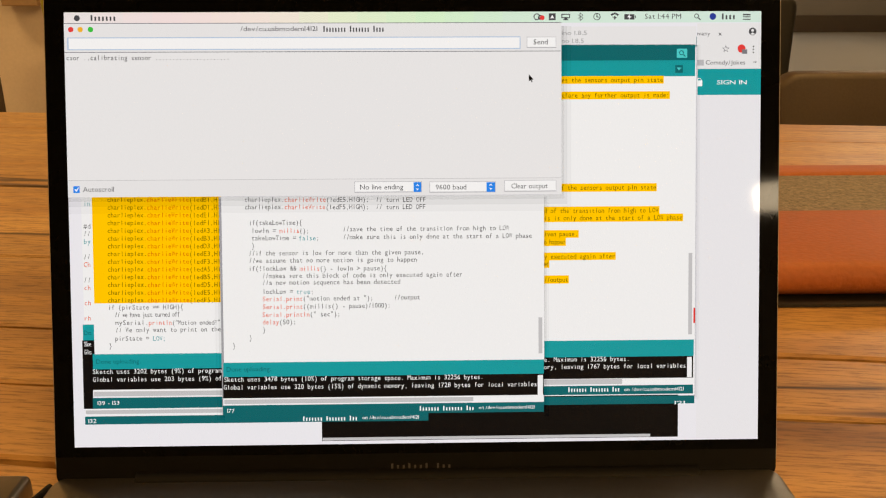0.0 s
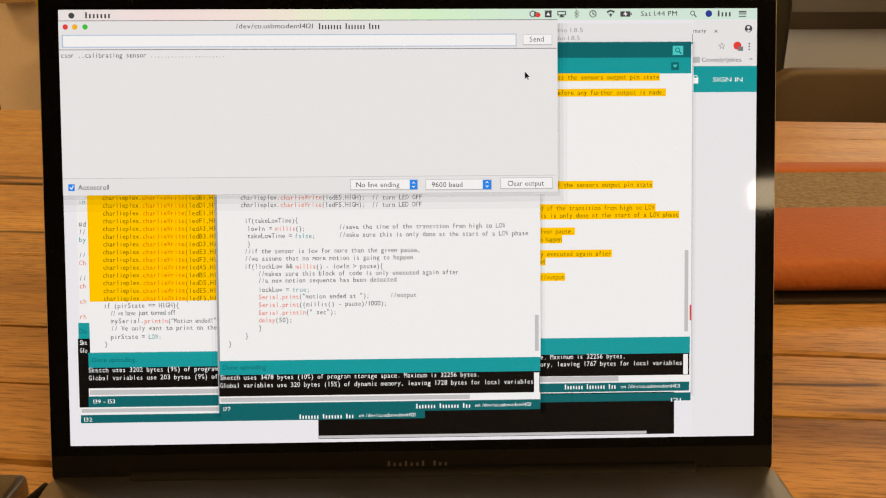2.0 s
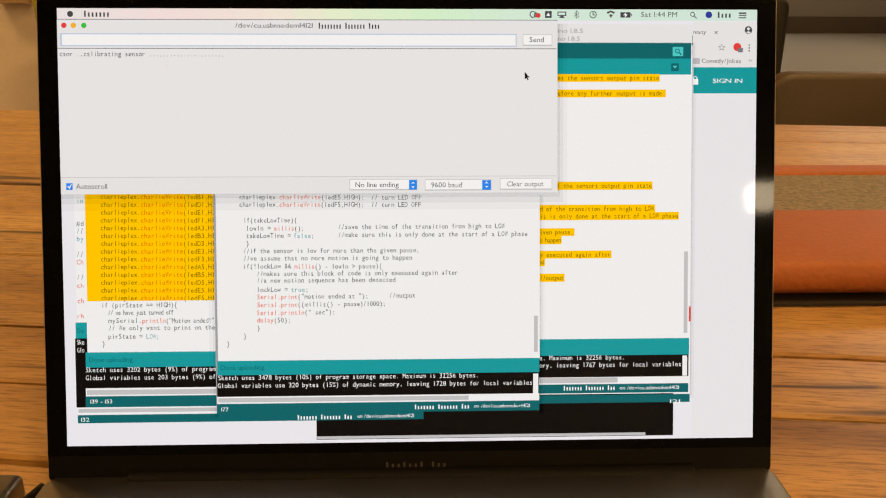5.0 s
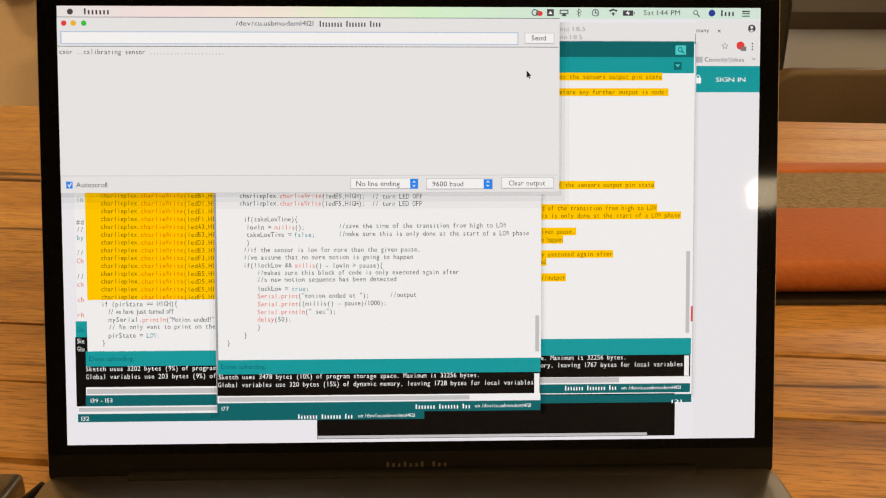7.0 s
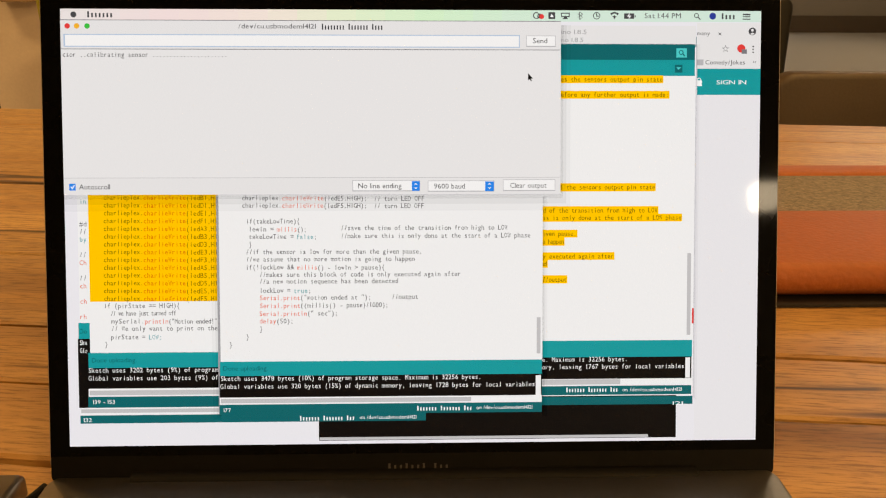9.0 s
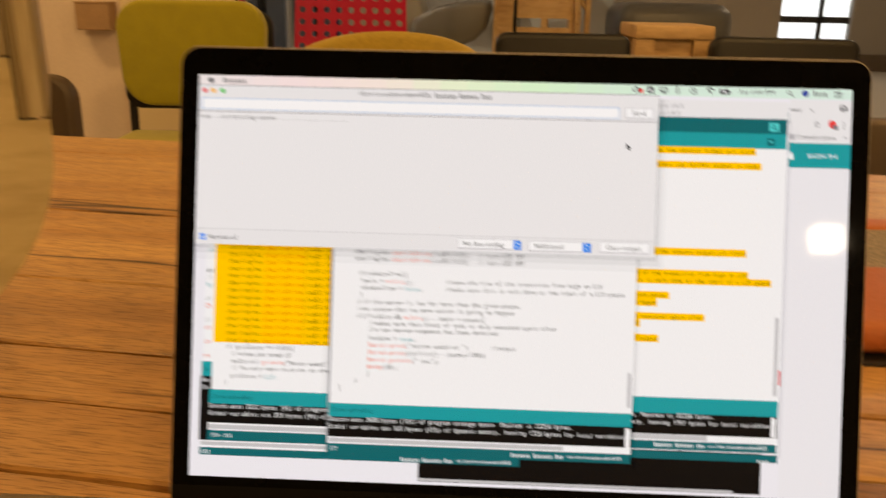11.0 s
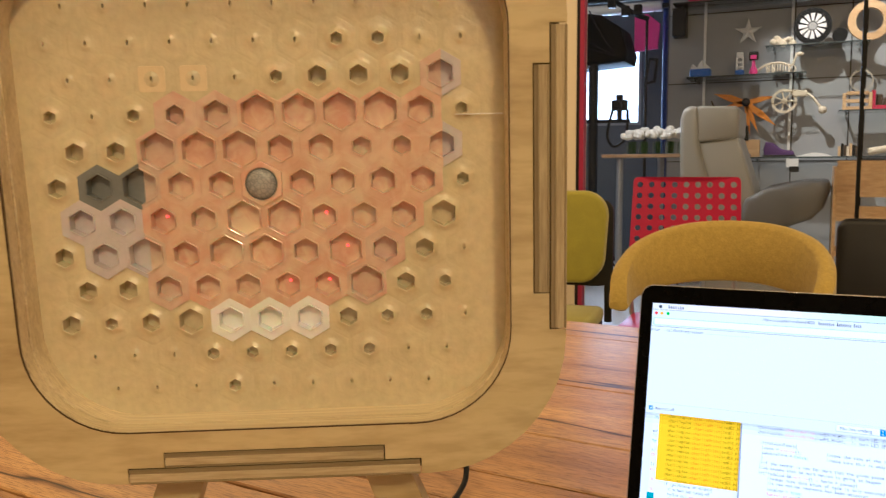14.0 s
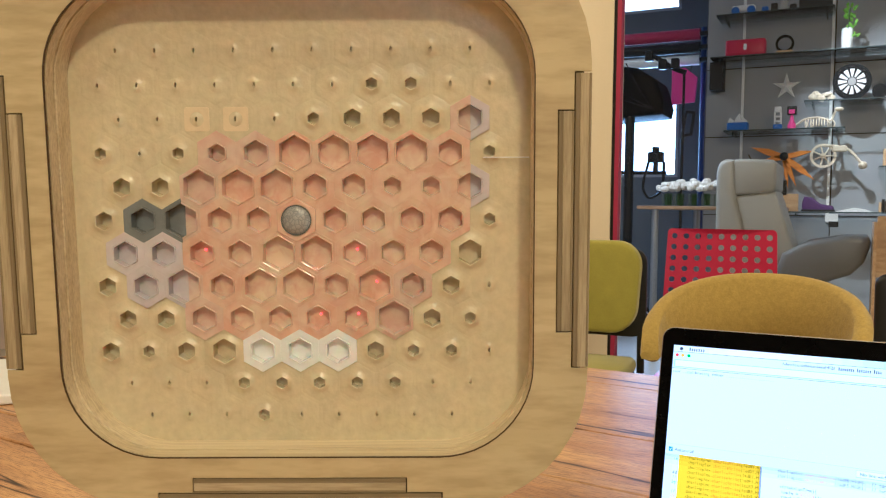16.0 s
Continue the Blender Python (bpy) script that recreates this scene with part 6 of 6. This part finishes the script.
for a in (0.2, 2.3, 4.4):
    part("foot", rod((-1.345, 0, 0.45), (-1.345 + 0.3 * math.cos(a), 0.3 * math.sin(a), 0), 0.009), M["black"], st)

desk = thing("desk", "wooden-topped desk on round grey steel legs", "desk", pose(0, 5.4, 0))
part("top", block(-1.43, -0.45, 0.0, 0.6, 1.084, 1.108, 0.003), M["desk_wood"], desk)
for x in (-1.315, -1.09, -0.55):
    part("leg", rod((x, 0.08 if x != -1.09 else 0.5, 0), (x, 0.08 if x != -1.09 else 0.5, 1.084), 0.026, n=16), M["steel"], desk, smooth=True)
part("leg", rod((-0.55, 0.5, 0), (-0.55, 0.5, 1.084), 0.026, n=16), M["steel"], desk, smooth=True)
random.seed(11)
for k, x in enumerate((-1.235, -1.15, -1.05, -0.96, -0.875)):
    v = thing("flower_vase", "square glass vase packed with white flowers", "vase", pose(x, 5.52, 1.1085), "flower vases")
    part("glass", block(-0.036, 0.036, -0.036, 0.036, 0, 0.085, 0.003), M["jar"], v)
    b = bmesh.new()
    for j in range(14):
        a, q = random.uniform(0, 6.28), random.uniform(0, 0.024)
        rod((q * math.cos(a), q * math.sin(a), 0.006), (1.2 * q * math.cos(a), 1.2 * q * math.sin(a), 0.09), 0.004, n=5, bm=b)
    part("stems", b, M["leaf"], v)
    b = bmesh.new()
    for j in range(34):
        a, q = random.uniform(0, 6.28), 0.07 * math.sqrt(random.random())
        ball((q * math.cos(a), q * math.sin(a), 0.13 + 0.045 * (1 - q / 0.07) + random.uniform(-0.014, 0.014)), random.uniform(0.019, 0.029), 1, 1, 0.8, b, 7, 5)
    part("blossom", b, M["white"], v)

crate = thing("wooden_settle", "open pale plywood seat box with two slots", "settle", pose(0, 4.2, 0))
part("back_board", prism([(0.085, 0.76), (0.49, 0.76), (0.49, 1.05), (0.085, 1.05)], 0.0, 0.018, [[(0.18, 0.815), (0.32, 0.815), (0.32, 0.862), (0.18, 0.862)], [(0.35, 0.815), (0.465, 0.815), (0.465, 0.862), (0.35, 0.862)]], bevel=0.001), M["pine"], crate)
part("side_board", block(0.068, 0.084, -0.06, 0.34, 0.40, 1.02, 0.002), M["pine"], crate)
part("side_board", block(0.491, 0.508, -0.06, 0.34, 0.40, 1.04, 0.002), M["pine"], crate)
part("seat_board", block(0.085, 0.49, 0.02, 0.34, 0.55, 0.575, 0.002), M["pine"], crate)
part("front_rail", block(0.085, 0.49, -0.06, -0.045, 0.74, 0.765, 0.002), M["pine"], crate)
for x in (0.076, 0.5):
    for y in (-0.05, 0.33):
        part("leg", block(x - 0.02, x + 0.02, y - 0.02, y + 0.02, 0, 0.45, 0.002), M["pine"], crate)
bench = thing("workbench", "small bench with a dark top and pine trestle", "bench", pose(0, 4.35, 0))
part("top", block(0.3, 0.63, 0.0, 0.5, 1.03, 1.05, 0.002), M["steel"], bench)
for x in (0.585,):
    part("leg", block(x - 0.014, x + 0.014, 0.02, 0.06, 0, 1.03, 0.002), M["pine"], bench)
    part("leg", block(x - 0.014, x + 0.014, 0.44, 0.48, 0, 1.03, 0.002), M["pine"], bench)
part("leg", block(0.34, 0.37, 0.02, 0.06, 0, 1.03, 0.002), M["pine"], bench)
part("brace", rod((0.53, 0.04, 0.98), (0.585, 0.04, 0.9), 0.012, n=6), M["pine"], bench)
ott = thing("ottoman", "dark grey leather ottoman near the taupe wall", "ottoman", pose(1.05, 4.6, 0))
part("cushion", block(-0.3, 0.32, -0.3, 0.3, 0.55, 0.95, 0.09, 4), M["dark_cloth"], ott, smooth=True)
for s in (-1, 1):
    for f in (-1, 1):
        part("leg", rod((s * 0.22, f * 0.2, 0.58), (s * 0.24, f * 0.22, 0), 0.02), M["black"], ott)

# ---- odd things at the table's far left ----
paper = thing("keyboard", "white slab keyboard lying on the table", "keyboard", pose(-1.24, 0.30, TT, 0, 0, -35))
part("body", block(-0.2, 0.12, -0.06, 0.06, 0.0, 0.016, 0.004, 3), M["white"], paper)


# ---- planks of the table top ----
random.seed(7)


def plank(a, b, n0, n1, top):
    """A board from a to b along x, with worn, wandering edges."""
    bm, rows, n = bmesh.new(), [], max(8, int((b - a) / 0.025))
    s0, s1 = random.uniform(0, 90), random.uniform(0, 90)
    for i in range(n + 1):
        x = a + (b - a) * i / n
        e0 = 0.0013 + 0.0022 * max(0, noise.noise((x * 9, s0, 0))) + 0.0012 * abs(noise.noise((x * 45, s0, 3)))
        e1 = 0.0013 + 0.0022 * max(0, noise.noise((x * 9, s1, 5))) + 0.0012 * abs(noise.noise((x * 45, s1, 8)))
        y0, y1 = n0 + e0, n1 - e1
        rows.append([bm.verts.new(p) for p in ((x, y0, -0.03), (x, y0, top - 0.0016), (x, y0 + 0.0018, top), (x, y1 - 0.0018, top), (x, y1, top - 0.0016), (x, y1, -0.03))])
    for p, q in zip(rows, rows[1:]):
        for j in range(6):
            bm.faces.new((p[j], p[(j + 1) % 6], q[(j + 1) % 6], q[j]))
    bm.faces.new(rows[0])
    bm.faces.new(rows[-1])
    return bm


for i in range(len(EDGES) - 1):
    n1, n0 = EDGES[i], EDGES[i + 1]
    cuts = [-1.55, random.uniform(-1.1, -0.95), random.uniform(0.75, 0.95), 1.55] if i % 2 else [-1.55, random.uniform(0.95, 1.2), 1.55]
    for a, b in zip(cuts, cuts[1:]):
        part("plank", plank(a + 0.0008, b - 0.0008, n0, n1, random.uniform(-0.0012, 0.0)), M["table"], table)
